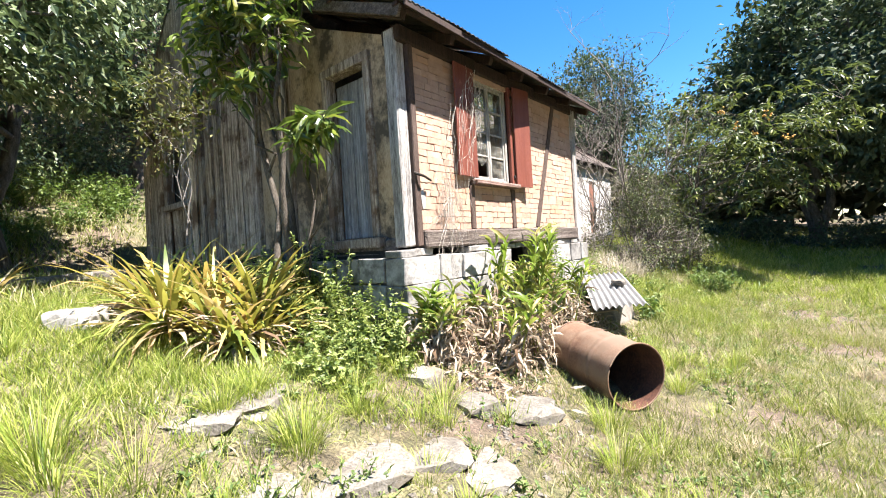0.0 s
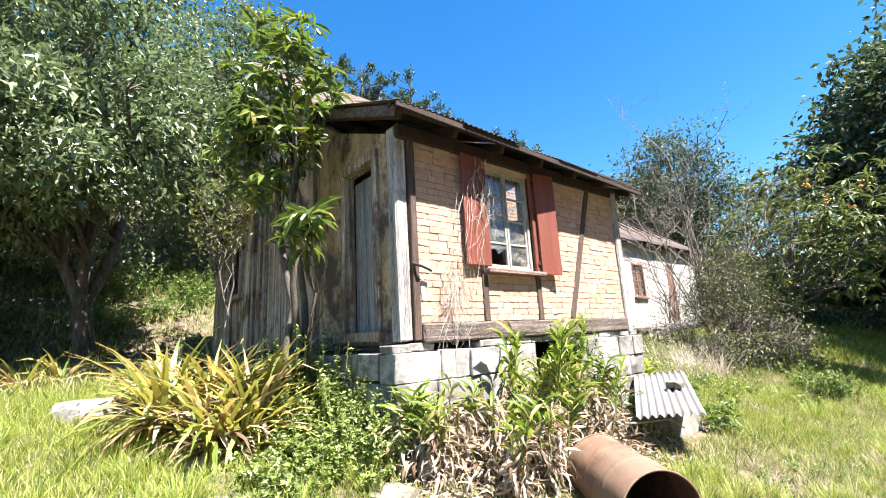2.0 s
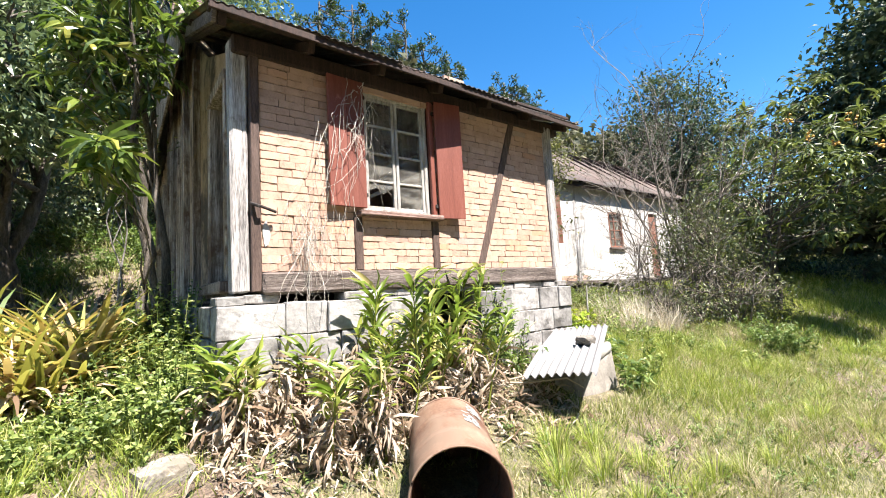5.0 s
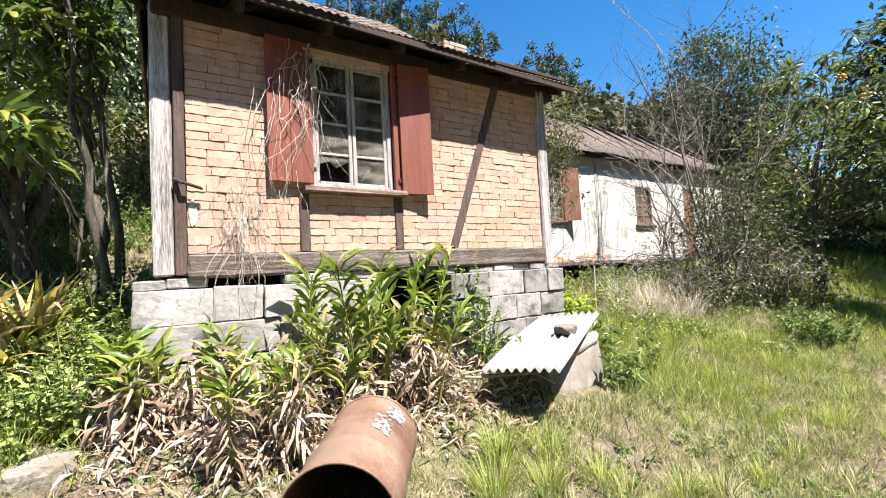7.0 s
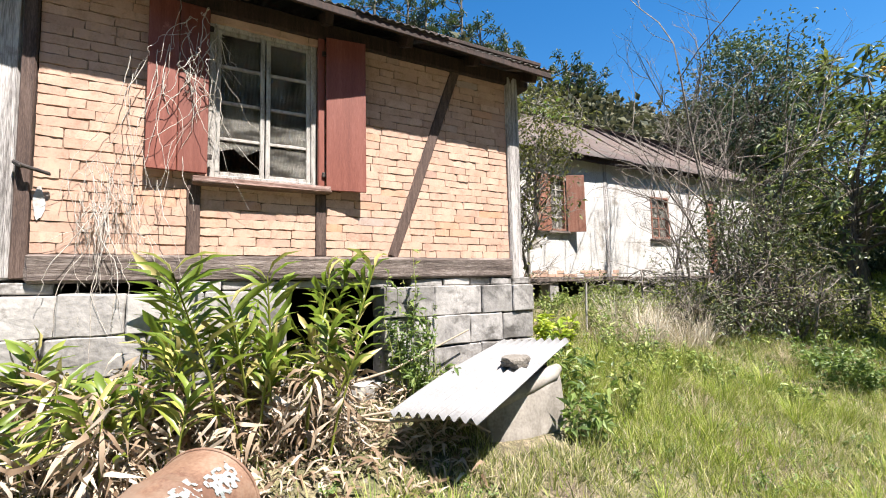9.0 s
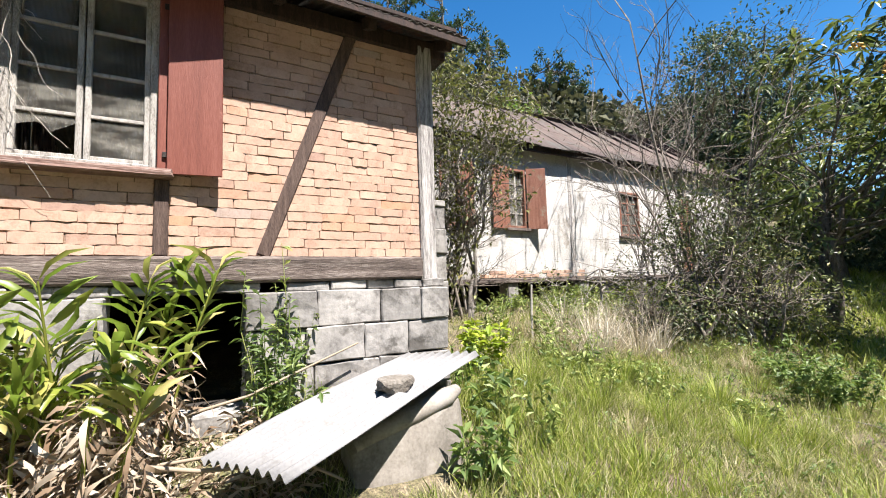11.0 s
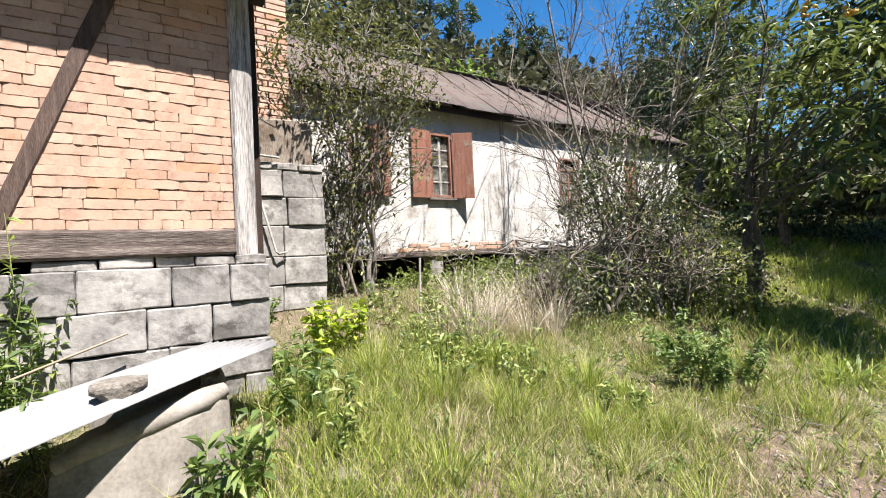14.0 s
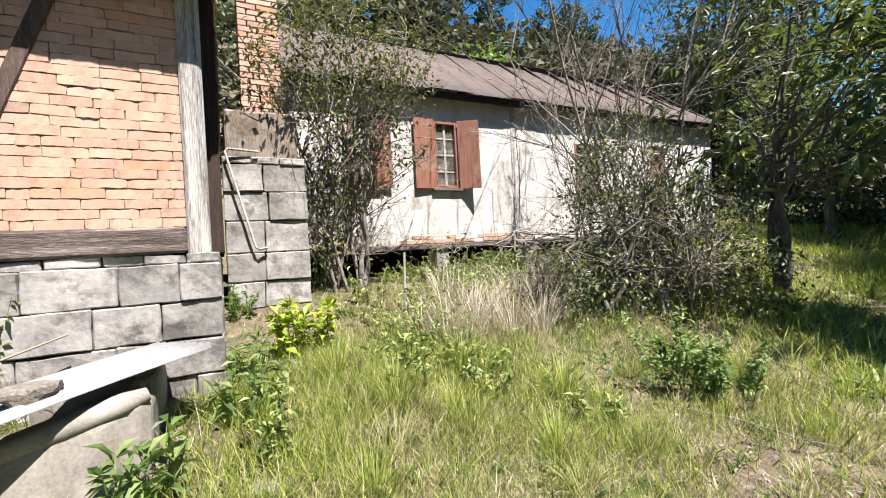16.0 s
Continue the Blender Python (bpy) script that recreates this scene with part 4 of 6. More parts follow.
# ---- things near the house ----
def drum():
    a, b = Vector((-1.2, 3.9, 0.265)), Vector((-1.98, 4.42, 0.31))
    t = thing("oil_drum", (a.x, a.y, 0.0), "rusty brown steel drum lying on its side, open end", "drum")
    d = (a - b).normalized()
    L = (a - b).length
    prof = [(0.0, 0.29)]
    for s in np.linspace(0, L, 43)[1:-1]:
        k = sum(math.exp(-((s - c) / 0.013) ** 2) for c in (L * 0.34, L * 0.67))
        prof.append((s, 0.283 + 0.012 * k))
    prof.append((L, 0.29))
    n = 40
    u = d.cross(Vector((0, 0, 1))).normalized()
    w = u.cross(d)
    r = random.Random(3)
    dent = [r.uniform(-0.004, 0.004) for _ in range(n)]

    def shell(prof, off):
        bm = bmesh.new()
        rings = []
        for s, rad in prof:
            rings.append([bm.verts.new(b + d * s + (u * math.cos(6.2832 * i / n) + w * math.sin(6.2832 * i / n)) * (rad - off + dent[i] * math.sin(s * 3.3))) for i in range(n)])
        for p, q in zip(rings[:-1], rings[1:]):
            for i in range(n):
                bm.faces.new((p[i], p[(i + 1) % n], q[(i + 1) % n], q[i]))
        return bm, rings

    bm, rings = shell(prof, 0.0)
    bmesh.ops.recalc_face_normals(bm, faces=bm.faces)
    part("shell", bm, M["rust"], t, smooth=True)
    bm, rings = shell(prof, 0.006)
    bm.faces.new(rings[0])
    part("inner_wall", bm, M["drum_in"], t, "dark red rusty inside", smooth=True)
    bm = bmesh.new()
    p = [bm.verts.new(b - d * 0.0 + (u * math.cos(6.2832 * i / n) + w * math.sin(6.2832 * i / n)) * 0.288) for i in range(n)]
    bm.faces.new(p)
    part("end_plate", bm, M["rust"], t)
    for rad, s in ((0.291, L), (0.291, 0.0)):
        pts = [b + d * s + (u * math.cos(6.2832 * i / n) + w * math.sin(6.2832 * i / n)) * rad for i in range(n + 1)]
        v, f = tube_arrays([tuple(q) for q in pts], [0.008] * (n + 1), 6)
        np_part("rim", v, f, M["rust"], t, smooth=True)
    # remains of paint on the flank
    for s0, s1, a0, a1, thr in ((0.27, 0.5, 48, 72, -0.06), (0.05, 0.25, 34, 62, -0.1)):
        bm = bmesh.new()
        rows = [[bm.verts.new(b + d * q + (u * -math.cos(radians(th)) + w * math.sin(radians(th))) * 0.2885) for q in np.linspace(s0, s1, 40)] for th in np.linspace(a0, a1, 22)]
        for i in range(21):
            for j in range(39):
                edge_fall = 0.5 - max(abs(i - 10) / 20, abs(j - 19) / 39)
                if noise.noise(Vector((i * 0.23, j * 0.2, a0))) + edge_fall > thr + 0.2:
                    bm.faces.new((rows[i][j], rows[i][j + 1], rows[i + 1][j + 1], rows[i + 1][j]))
        bmesh.ops.delete(bm, geom=[v for v in bm.verts if not v.link_faces], context="VERTS")
        part("paint_patch", bm, M["drum_paint"], t, "flaking pale paint")
    return t


drum()


def trough():
    """Concrete block with a rounded lip, on which the zinc sheet lies."""
    t = thing("concrete_trough", (-2.5, 6.75, 0.1), "old grey concrete wash trough with a rounded lip", "trough")
    bm = bmesh.new()
    prof = [(-2.46, 0.1), (-2.13, 0.0), (-2.14, 0.22), (-2.19, 0.5), (-2.21, 0.55), (-2.46, 0.58)]
    r = random.Random(9)
    rows = []
    for yy, dz, dx in ((6.32, -0.15, -0.02), (6.42, -0.06, 0.0), (6.65, 0.0, 0.02), (6.9, 0.06, 0.02), (7.06, 0.12, 0.0), (7.12, 0.05, -0.05)):
        rows.append([bm.verts.new((x + (dx if x > -2.4 else 0) + r.uniform(-0.008, 0.008), yy, z + (dz if z > 0.3 else 0) + r.uniform(-0.008, 0.008))) for x, z in prof])
    for p, q in zip(rows[:-1], rows[1:]):
        for i in range(len(prof)):
            j = (i + 1) % len(prof)
            bm.faces.new((p[i], p[j], q[j], q[i]))
    bm.faces.new(rows[0])
    bm.faces.new(rows[-1])
    bmesh.ops.recalc_face_normals(bm, faces=bm.faces)
    bmesh.ops.bevel(bm, geom=bm.edges[:], offset=0.012, segments=1, affect="EDGES")
    part("block", bm, M["concrete"], t)
    v, f = tube_arrays([(-2.24, 6.34, 0.44), (-2.23, 6.5, 0.5), (-2.22, 6.75, 0.57), (-2.22, 7.0, 0.645), (-2.26, 7.1, 0.67)], [0.045, 0.06, 0.065, 0.065, 0.04], 12)
    np_part("lip", v, f, M["concrete"], t, smooth=True)
    part("back_slab", boxed(-3.0, -2.4, 7.0, 7.11, 0.15, 0.72, bevel=0.015, rough=0.008, cuts=2), M["concrete"], t)
    part("side_slab", boxed(-3.0, -2.86, 6.4, 7.0, 0.15, 0.66, bevel=0.015, rough=0.008, cuts=2), M["concrete"], t)
    return t


trough()


def zinc_sheet():
    """A corrugated sheet leaning from the trough down to the ground."""
    a, b = np.array([-2.18, 5.51, 0.55]), np.array([-1.58, 5.82, 0.60])
    c, d = np.array([-2.99, 7.08, 0.84]), np.array([-2.44, 7.43, 0.86])
    n, rows = 60, 9
    s = np.linspace(0, 1, n)[None, :, None]
    t = np.linspace(0, 1, rows)[:, None, None]
    p = (a * (1 - s) + b * s) * (1 - t) + (c * (1 - s) + d * s) * t
    p = p + np.array([0, 0, 1.0]) * (0.019 * np.cos(2 * np.pi * 8.5 * s) + 0.03 * np.sin(np.pi * t) * 0.5 + 0.01 * np.sin(5 * t + 3 * s))
    q = p - np.array([0, 0, 0.002])
    v = np.concatenate([p.reshape(-1, 3), q.reshape(-1, 3)])
    i = np.arange(rows * n).reshape(rows, n)
    f = np.stack([i[:-1, :-1], i[:-1, 1:], i[1:, 1:], i[1:, :-1]], -1).reshape(-1, 4)
    o = rows * n
    fs = [f, f[:, ::-1] + o]
    for e in (i[0], i[-1], i[:, 0], i[:, -1]):
        fs.append(np.stack([e[:-1], e[1:], e[1:] + o, e[:-1] + o], -1))
    ob = np_part("zinc_sheet", v, np.concatenate(fs), M["zinc"], smooth=True)
    tagged(ob, "pale corrugated zinc sheet leaning on the concrete trough", "metal sheet")


zinc_sheet()


def rock(name, at, size, mat, label, seed, group="", flat=0.6, category="stone"):
    r = random.Random(seed)
    bm = bmesh.new()
    bmesh.ops.create_icosphere(bm, subdivisions=3, radius=1.0)
    off = Vector((r.uniform(0, 50), r.uniform(0, 50), r.uniform(0, 50)))
    for v in bm.verts:
        k = 1 + 0.38 * noise.noise(v.co * 1.3 + off) + 0.16 * noise.noise(v.co * 3.5 + off) + 0.05 * noise.noise(v.co * 9 + off)
        c = v.co * k
        c = Vector((max(-0.8, min(0.8, c.x)), max(-0.8, min(0.8, c.y)), max(-0.7, min(0.62, c.z))))
        v.co = Vector((c.x * size[0], c.y * size[1], c.z * size[2]))
    bmesh.ops.rotate(bm, matrix=Matrix.Rotation(r.uniform(0, 6.28), 3, "Z"), verts=bm.verts)
    bmesh.ops.translate(bm, vec=at, verts=bm.verts)
    return tagged(part(name, bm, mat), label, category, group)


rock("loose_stone", (-2.21, 6.61, 0.785), (0.15, 0.11, 0.065), M["rock"], "brown stone weighing down the zinc sheet", 1)


def on(x, y, dz=0.0):
    return (x, y, float(gz(x, y)) + dz)


rock("flat_slab", on(-5.15, 0.9, 0.07), (0.3, 0.25, 0.17), M["slab"], "pale flat slab beside the bromeliads", 4, category="slab")
k = 10
for x, y, sx, sy, sz, lab in ((-1.9, 1.42, 0.52, 0.34, 0.08, "flat grey stone sunk in the turf"), (-2.02, 1.0, 0.26, 0.2, 0.08, "grey stone in the grass"), (-2.7, 0.98, 0.36, 0.22, 0.07, "flat pale stone in the grass"),
                              (-2.78, 1.36, 0.44, 0.24, 0.08, "flat pale stone in the grass"), (-1.52, 2.05, 0.36, 0.26, 0.08, "grey stone in the weeds"), (-1.78, 1.9, 0.36, 0.28, 0.08, "flat grey stone sunk in the turf"),
                              (-2.02, 2.66, 0.3, 0.24, 0.1, "flat rough stone before the ginger plants"), (-2.5, 2.62, 0.26, 0.2, 0.12, "pale stone below the ginger plants"), (-1.75, 2.98, 0.42, 0.3, 0.1, "flat stone in front of the ginger plants"),
                              (-3.0, 2.55, 0.13, 0.11, 0.13, "grey stone among the weeds"), (-4.3, 2.6, 0.2, 0.16, 0.14, "grey stone among the weeds"), (-3.15, 2.85, 0.2, 0.17, 0.3, "pale boulder at the house corner"),
                              (-1.9, 7.66, 0.17, 0.13, 0.06, "flat grey stone in the grass"), (-3.7, 9.4, 0.16, 0.13, 0.1, "pale stone in the dry grass"), (-3.9, 9.9, 0.2, 0.16, 0.14, "pale stone in the dry grass"), (-3.6, 10.3, 0.15, 0.13, 0.1, "pale stone in the dry grass"),
                              (-1.3, 10.9, 0.09, 0.07, 0.03, "small pale stone on the path"), (-1.0, 11.4, 0.08, 0.06, 0.03, "small pale stone on the path"), (-0.75, 10.5, 0.07, 0.06, 0.03, "small pale stone on the path")):
    rock("field_stone", on(x, y, -sz * (0.42 if sz < 0.09 else 0.1) + (0.004 if y < 3.2 else 0)), (sx * 0.74, sy * 0.8, sz), M["rock"], lab, k, "loose field stones")
    k += 1
rw = random.Random(44)
for row in range(1):
    y = 0.6 + 0.2 * row
    while y < 2.75:
        w = rw.uniform(0.32, 0.6)
        x = -9.5 - 0.25 * max(0.0, y) - 0.06 * row + rw.uniform(-0.08, 0.08)
        rock("bank_stone", on(x, y + w / 2, 0.05 + 0.2 * row), (0.3, w * 0.6, 0.17), M["rock"], "dark mossy stone of a low dry wall under the trees", 700 + k, "low dry-stone bank wall")
        k += 1
        y += w
rock("brick_piece", on(-2.42, 1.98, 0.03), (0.1, 0.07, 0.05), M["tile"], "broken red brick piece in the grass", 60, category="brick")

v, f = tube_arrays([on(-4.08, 9.4, -0.1), (-4.08, 9.41, 1.0), (-4.07, 9.42, 1.38)], [0.017, 0.016, 0.015], 8)
tagged(np_part("white_stake", v, f, M["white_wood"], smooth=True), "thin white stake in the grass", "stake")
v, f = tube_arrays([(-4.57, 7.93, 2.6), (-4.53, 7.62, 2.61), (-4.53, 7.59, 2.58), (-4.53, 7.85, 1.53), (-4.53, 7.88, 1.5), (-4.55, 7.97, 1.52)], [0.013] * 6, 8)
tagged(np_part("white_pipe", v, f, M["white_wood"], smooth=True), "bent white pipe leaning on the stone wall", "pipe")
v, f = tube_arrays([on(-1.55, 10.6, 0.03), on(-1.25, 10.9, 0.05), on(-0.9, 11.1, 0.03), on(-0.5, 11.35, 0.03)], [0.004, 0.006, 0.005, 0.003], 6)
tagged(np_part("fallen_stick", v, f, M["bark_pale"], smooth=True), "thin fallen stick on the path", "stick")
for a in (((-2.5, 5.0, 0.55), (-2.2, 5.5, 0.5), (-2.05, 6.0, 0.48), (-2.0, 6.2, 0.36)), ((-2.95, 5.1, 0.55), (-2.85, 5.8, 0.7), (-2.9, 6.6, 0.98)), ((-2.7, 5.0, 0.42), (-2.4, 5.4, 0.5), (-2.2, 6.1, 0.55))):
    v, f = tube_arrays(a, np.linspace(0.014, 0.007, len(a)), 6)
    tagged(np_part("dead_stalk", v, f, M["straw"], smooth=True), "dry fallen ginger stalk", "stalk", "dry stalks by the trough")


# ---- dry vine on the window ----
def vine():
    r = np.random.RandomState(12)
    t = thing("dry_vine", (-3.05, 4.2, 2.3), "tangle of dry pale vine stems over the shutter", "vine")

    def strand(p, step, n, rad, keep):
        pts = [np.array(p, float)]
        d = np.array(step, float)
        for _ in range(n):
            d = d * 0.72 + np.array(step) * 0.28 + r.normal(0, 0.011, 3) * [0.4, 1, 1]
            q = pts[-1] + d
            q[0] = np.clip(q[0], keep[0], keep[1])
            pts.append(q)
        v, f = tube_arrays(pts, np.linspace(rad, rad * 0.4, len(pts)), 4)
        np_part("vine_stem", v, f, M["vine"], t)

    for _ in range(34):
        strand((-3.02, r.uniform(4.2, 4.5), r.uniform(2.95, 3.6)), (0.0, r.uniform(-0.02, 0.025), r.uniform(-0.05, -0.01)), r.randint(8, 24), r.uniform(0.0016, 0.004), (-3.06, -2.9))
    for _ in range(64):
        strand((-3.05, r.normal(3.82, 0.1), r.uniform(1.95, 2.36)), (0.0, r.uniform(-0.006, 0.006), r.uniform(-0.05, -0.03)), r.randint(8, 22), r.uniform(0.0014, 0.003), (-3.09, -3.0))
    for _ in range(6):
        strand((-3.03, r.normal(3.78, 0.03), 2.0), (0.0, r.uniform(-0.004, 0.004), -0.045), 18, 0.0035, (-3.04, -2.98))
    for _ in range(10):
        strand((-3.04, r.uniform(3.9, 4.3), r.uniform(2.9, 3.3)), (0.0, -0.006, -0.05), 18, 0.003, (-3.06, -3.0))

vine()


# ---- trees ----
def bend(a, b, r, n=5, sag=0.1):
    a, b = np.array(a, float), np.array(b, float)
    t = np.linspace(0, 1, n)[:, None]
    L = np.linalg.norm(b - a)
    p = a * (1 - t) + b * t
    p[1:-1] += r.normal(0, sag * L, (n - 2, 3)) * 0.6
    p[:, 2] += (np.sin(np.pi * t[:, 0])) * sag * L * 0.5
    return p


def in_crowns(r, crowns, n, shell=0.5):
    out = []
    vol = np.array([c[1][0] * c[1][1] * c[1][2] for c in crowns])
    pick = r.choice(len(crowns), n, p=vol / vol.sum())
    for i in pick:
        c, rad = crowns[i]
        d = r.normal(0, 1, 3)
        d /= np.linalg.norm(d)
        k = r.uniform(shell ** 3, 1) ** (1 / 3)
        k *= 1 + 0.16 * math.sin(d[0] * 7 + i) * math.cos(d[1] * 6 + d[2] * 5)
        out.append(np.array(c) + d * np.array(rad) * k)
    return np.array(out)


def tree(name, base, forks, crowns, clusters, per, leaf, mat, bark, label, seed, trunk_r=0.16, spread=0.35, shape=LEAF, whorl=False,
         droop=0.25, shell=0.5, limbs=16, twigs=0.4, category="tree", group="", tilt=0.5):
    """A tapered trunk or several, limbs to the leaf clusters, and the leaves."""
    r = np.random.RandomState(seed)
    t = thing(name, base, label, category, group)
    cl = in_crowns(r, crowns, clusters, shell)
    mid = np.mean([c[0] for c in crowns], axis=0)
    wood, stems = [], []
    for fk in forks:
        p = bend(base, fk, r, 7, 0.035)
        p[0, 2] -= 0.15
        stems.append(p)
        wood.append(tube_arrays(p, np.linspace(trunk_r, trunk_r * 0.45, 7) * np.array([1.35, 1.05, 1, 1, 1, 1, 1]), 9))
    v, f = merge(wood)
    np_part("trunk", v, f, bark, t, smooth=True)
    far = cl[r.choice(len(cl), min(limbs, len(cl)), replace=False)]
    arms, nodes = [], []
    for q in far:
        s = stems[r.randint(len(stems))]
        a = s[r.randint(3, 7)]
        p = bend(a, q, r, 6, 0.08)
        v, f = tube_arrays(p, np.linspace(trunk_r * 0.4, trunk_r * 0.07, 6), 6)
        np_part("limb", v, f, bark, t, smooth=True)
        nodes.append(p)
    nodes = np.concatenate(nodes)
    for q in cl[: int(len(cl) * twigs)]:
        a = nodes[np.argmin(np.linalg.norm(nodes - q, axis=1) + r.uniform(0, 0.3, len(nodes)))]
        p = bend(a, q, r, 4, 0.1)
        arms.append(tube_arrays(p, np.linspace(trunk_r * 0.09 + 0.003, 0.003, 4), 4))
    v, f = merge(arms)
    np_part("twig_mass", v, f, bark, t, smooth=True, kind="stuff")
    n = clusters * per
    c = np.repeat(cl, per, axis=0)
    out = (c - mid) / (np.linalg.norm(c - mid, axis=1)[:, None] + 1e-6)
    if whorl:
        g = np.repeat(out * 0.4 + np.array([0, 0, 0.7]) + r.normal(0, 0.25, out.shape), 1, axis=0)
        g = np.repeat(g[::per], per, axis=0)
        a = r.normal(0, 1, (n, 3))
        a -= (a * g).sum(1)[:, None] * g / ((g * g).sum(1)[:, None] + 1e-6)
        a /= np.linalg.norm(a, axis=1)[:, None] + 1e-6
        d = a + g * r.uniform(-0.25, 0.7, (n, 1)) - np.array([0, 0, droop])
        pos = c + g * r.uniform(-0.5, 0.1, (n, 1)) * spread
    else:
        d = r.normal(0, 0.75, (n, 3)) + out * 0.6 - np.array([0, 0, droop])
        pos = c + r.normal(0, spread, (n, 3)) * np.array([1, 1, 0.7])
    L = r.uniform(0.7, 1.25, n) * leaf[0]
    v, f = leaves(pos, d, L * leaf[1], L, r, shape, tilt=tilt)
    np_part("crown", v, f, mat, t)
    return t


# loquat at the gable
tree("loquat_tree", on(-4.75, 2.75), [(-4.6, 2.65, 4.2), (-4.25, 2.55, 3.6), (-4.9, 2.6, 3.9)], [((-4.55, 2.45, 4.5), (1.0, 0.55, 0.95)), ((-4.45, 2.2, 3.75), (0.8, 0.5, 0.6)), ((-4.75, 2.6, 5.1), (0.8, 0.5, 0.5)), ((-5.15, 2.4, 4.0), (0.6, 0.5, 0.6))], 135, 10, (0.23, 0.25),
     M["leaf_loquat"], M["bark"], "young loquat tree with long leathery leaves against the gable", 31, 0.05, 0.14, LEAF_LONG, True, 0.15, 0.3, 14, 0.9)
tree("loquat_tree", on(-4.3, 2.72), [(-3.7, 2.5, 2.55)], [((-3.52, 2.33, 2.64), (0.32, 0.24, 0.2)), ((-3.25, 2.35, 2.62), (0.15, 0.15, 0.1))], 10, 11, (0.26, 0.25),
     M["leaf_loquat"], M["bark"], "slender loquat branch in front of the door", 32, 0.025, 0.12, LEAF_LONG, True, 0.2, 0.2, 6, 1.0)
tree("shrub", on(-6.9, 2.5), [(-6.9, 2.5, 3.4), (-6.7, 2.4, 3.0)], [((-6.9, 2.4, 3.75), (0.55, 0.45, 0.6)), ((-7.4, 2.4, 3.2), (0.35, 0.35, 0.35))], 70, 9, (0.11, 0.4), M["leaf_olive"], M["bark_pale"], "twiggy shrub against the plank wall", 33, 0.016, 0.16, LEAF, False, 0.2, 0.2, 8, 0.9, category="shrub")

# large trees left of the house
# lobe at (-7.9, -0.6, 5.1), mostly out of view, is added to cast shade
tree("broadleaf_tree", on(-11.3, 0.9), [(-11.0, 0.5, 5.5), (-11.8, 1.5, 6.5), (-10.8, 0.0, 5.0)], [((-11.0, -0.5, 7.2), (3.6, 2.8, 3.6)), ((-9.6, -1.2, 5.3), (2.3, 2.2, 1.5)), ((-9.2, 1.75, 5.7), (1.8, 1.4, 1.6)), ((-8.3, 1.7, 4.8), (1.2, 0.9, 0.75)), ((-7.9, -0.6, 5.1), (1.5, 1.7, 1.0)), ((-11.5, -3.0, 5.8), (2.4, 2.4, 2.2))], 520, 84, (0.19, 0.42),
     M["leaf_dark"], M["bark"], "large broadleaf tree with glossy dark leaves beside the house", 41, 0.15, 0.22, LEAF, False, 0.35, 0.45, 34, 0.35)
tree("broadleaf_tree", on(-14.5, -4.5), [(-14.3, -4.2, 6.5), (-15.2, -5.4, 6.0)], [((-14.5, -4.5, 8.0), (4.0, 4.0, 4.2)), ((-13.0, -2.8, 5.2), (2.5, 2.3, 2.0))], 560, 44, (0.2, 0.45), M["leaf_dark"], M["bark"], "tall dark broadleaf tree on the slope", 42, 0.26, 0.42, LEAF_CHEAP, False, 0.35, 0.45, 24, 0.25)
tree("broadleaf_tree", on(-15.5, 4.5), [(-15.3, 4.4, 8.0)], [((-15.3, 4.3, 10.0), (3.6, 3.6, 3.6)), ((-14.3, 2.0, 8.4), (2.2, 2.2, 2.0))], 450, 44, (0.2, 0.45), M["leaf_dark"], M["bark"], "tall dark broadleaf tree behind the house", 43, 0.26, 0.42, LEAF_CHEAP, False, 0.35, 0.45, 20, 0.25)

# between the houses
tree("wild_shrub", on(-5.35, 9.25), [(-5.3, 9.1, 3.3), (-5.1, 9.5, 3.0), (-5.5, 8.9, 2.6)], [((-5.15, 9.1, 4.0), (1.0, 1.2, 0.9)), ((-5.2, 9.2, 2.9), (0.6, 0.85, 0.8)), ((-5.4, 8.9, 1.7), (0.45, 0.55, 0.75)), ((-5.1, 9.9, 3.6), (0.5, 0.6, 0.5))], 520, 9, (0.085, 0.46), M["leaf_olive"], M["bark_pale"],
     "tall twiggy shrub with small olive leaves by the white wall", 51, 0.035, 0.14, LEAF, False, 0.2, 0.15, 60, 1.0, category="shrub")


def bare_shrub(name, base, height, width, stems, seed, label, lean=(0, 0)):
    r = np.random.RandomState(seed)
    t = thing(name, base, label, "shrub")
    main, twig = [], []

    def grow(p, d, L, rad, depth):
        n = 5
        pts = [np.array(p)]
        dd = np.array(d)
        for _ in range(n - 1):
            dd = dd + r.normal(0, 0.19, 3)
            dd[2] += 0.03
            dd /= np.linalg.norm(dd)
            pts.append(pts[-1] + dd * L / (n - 1))
        (main if depth == 0 else twig).append(tube_arrays(pts, np.linspace(rad, rad * 0.5, n), 6 if depth == 0 else 4))
        if depth < 3:
            for _ in range((8, 5, 3)[depth]):
                q = pts[r.randint(1, n)]
                a = dd + r.normal(0, 0.55, 3) * np.array([1, 1, 0.6])
                a /= np.linalg.norm(a)
                grow(q, a, L * r.uniform(0.28, 0.58), rad * 0.48, depth + 1)

    for _ in range(stems):
        d = np.array([r.normal(0, width) + lean[0], r.normal(0, width) + lean[1], 1.0])
        grow(np.array(base) + np.array([r.normal(0, 0.12), r.normal(0, 0.12), -0.05]), d / np.linalg.norm(d), height * r.uniform(0.55, 0.8), r.uniform(0.014, 0.028), 0)
    for v, f in main:
        np_part("stem", v, f, M["twig"], t, smooth=True)
    v, f = merge(twig)
    np_part("twig_mass", v, f, M["twig"], t, kind="stuff")
    return t


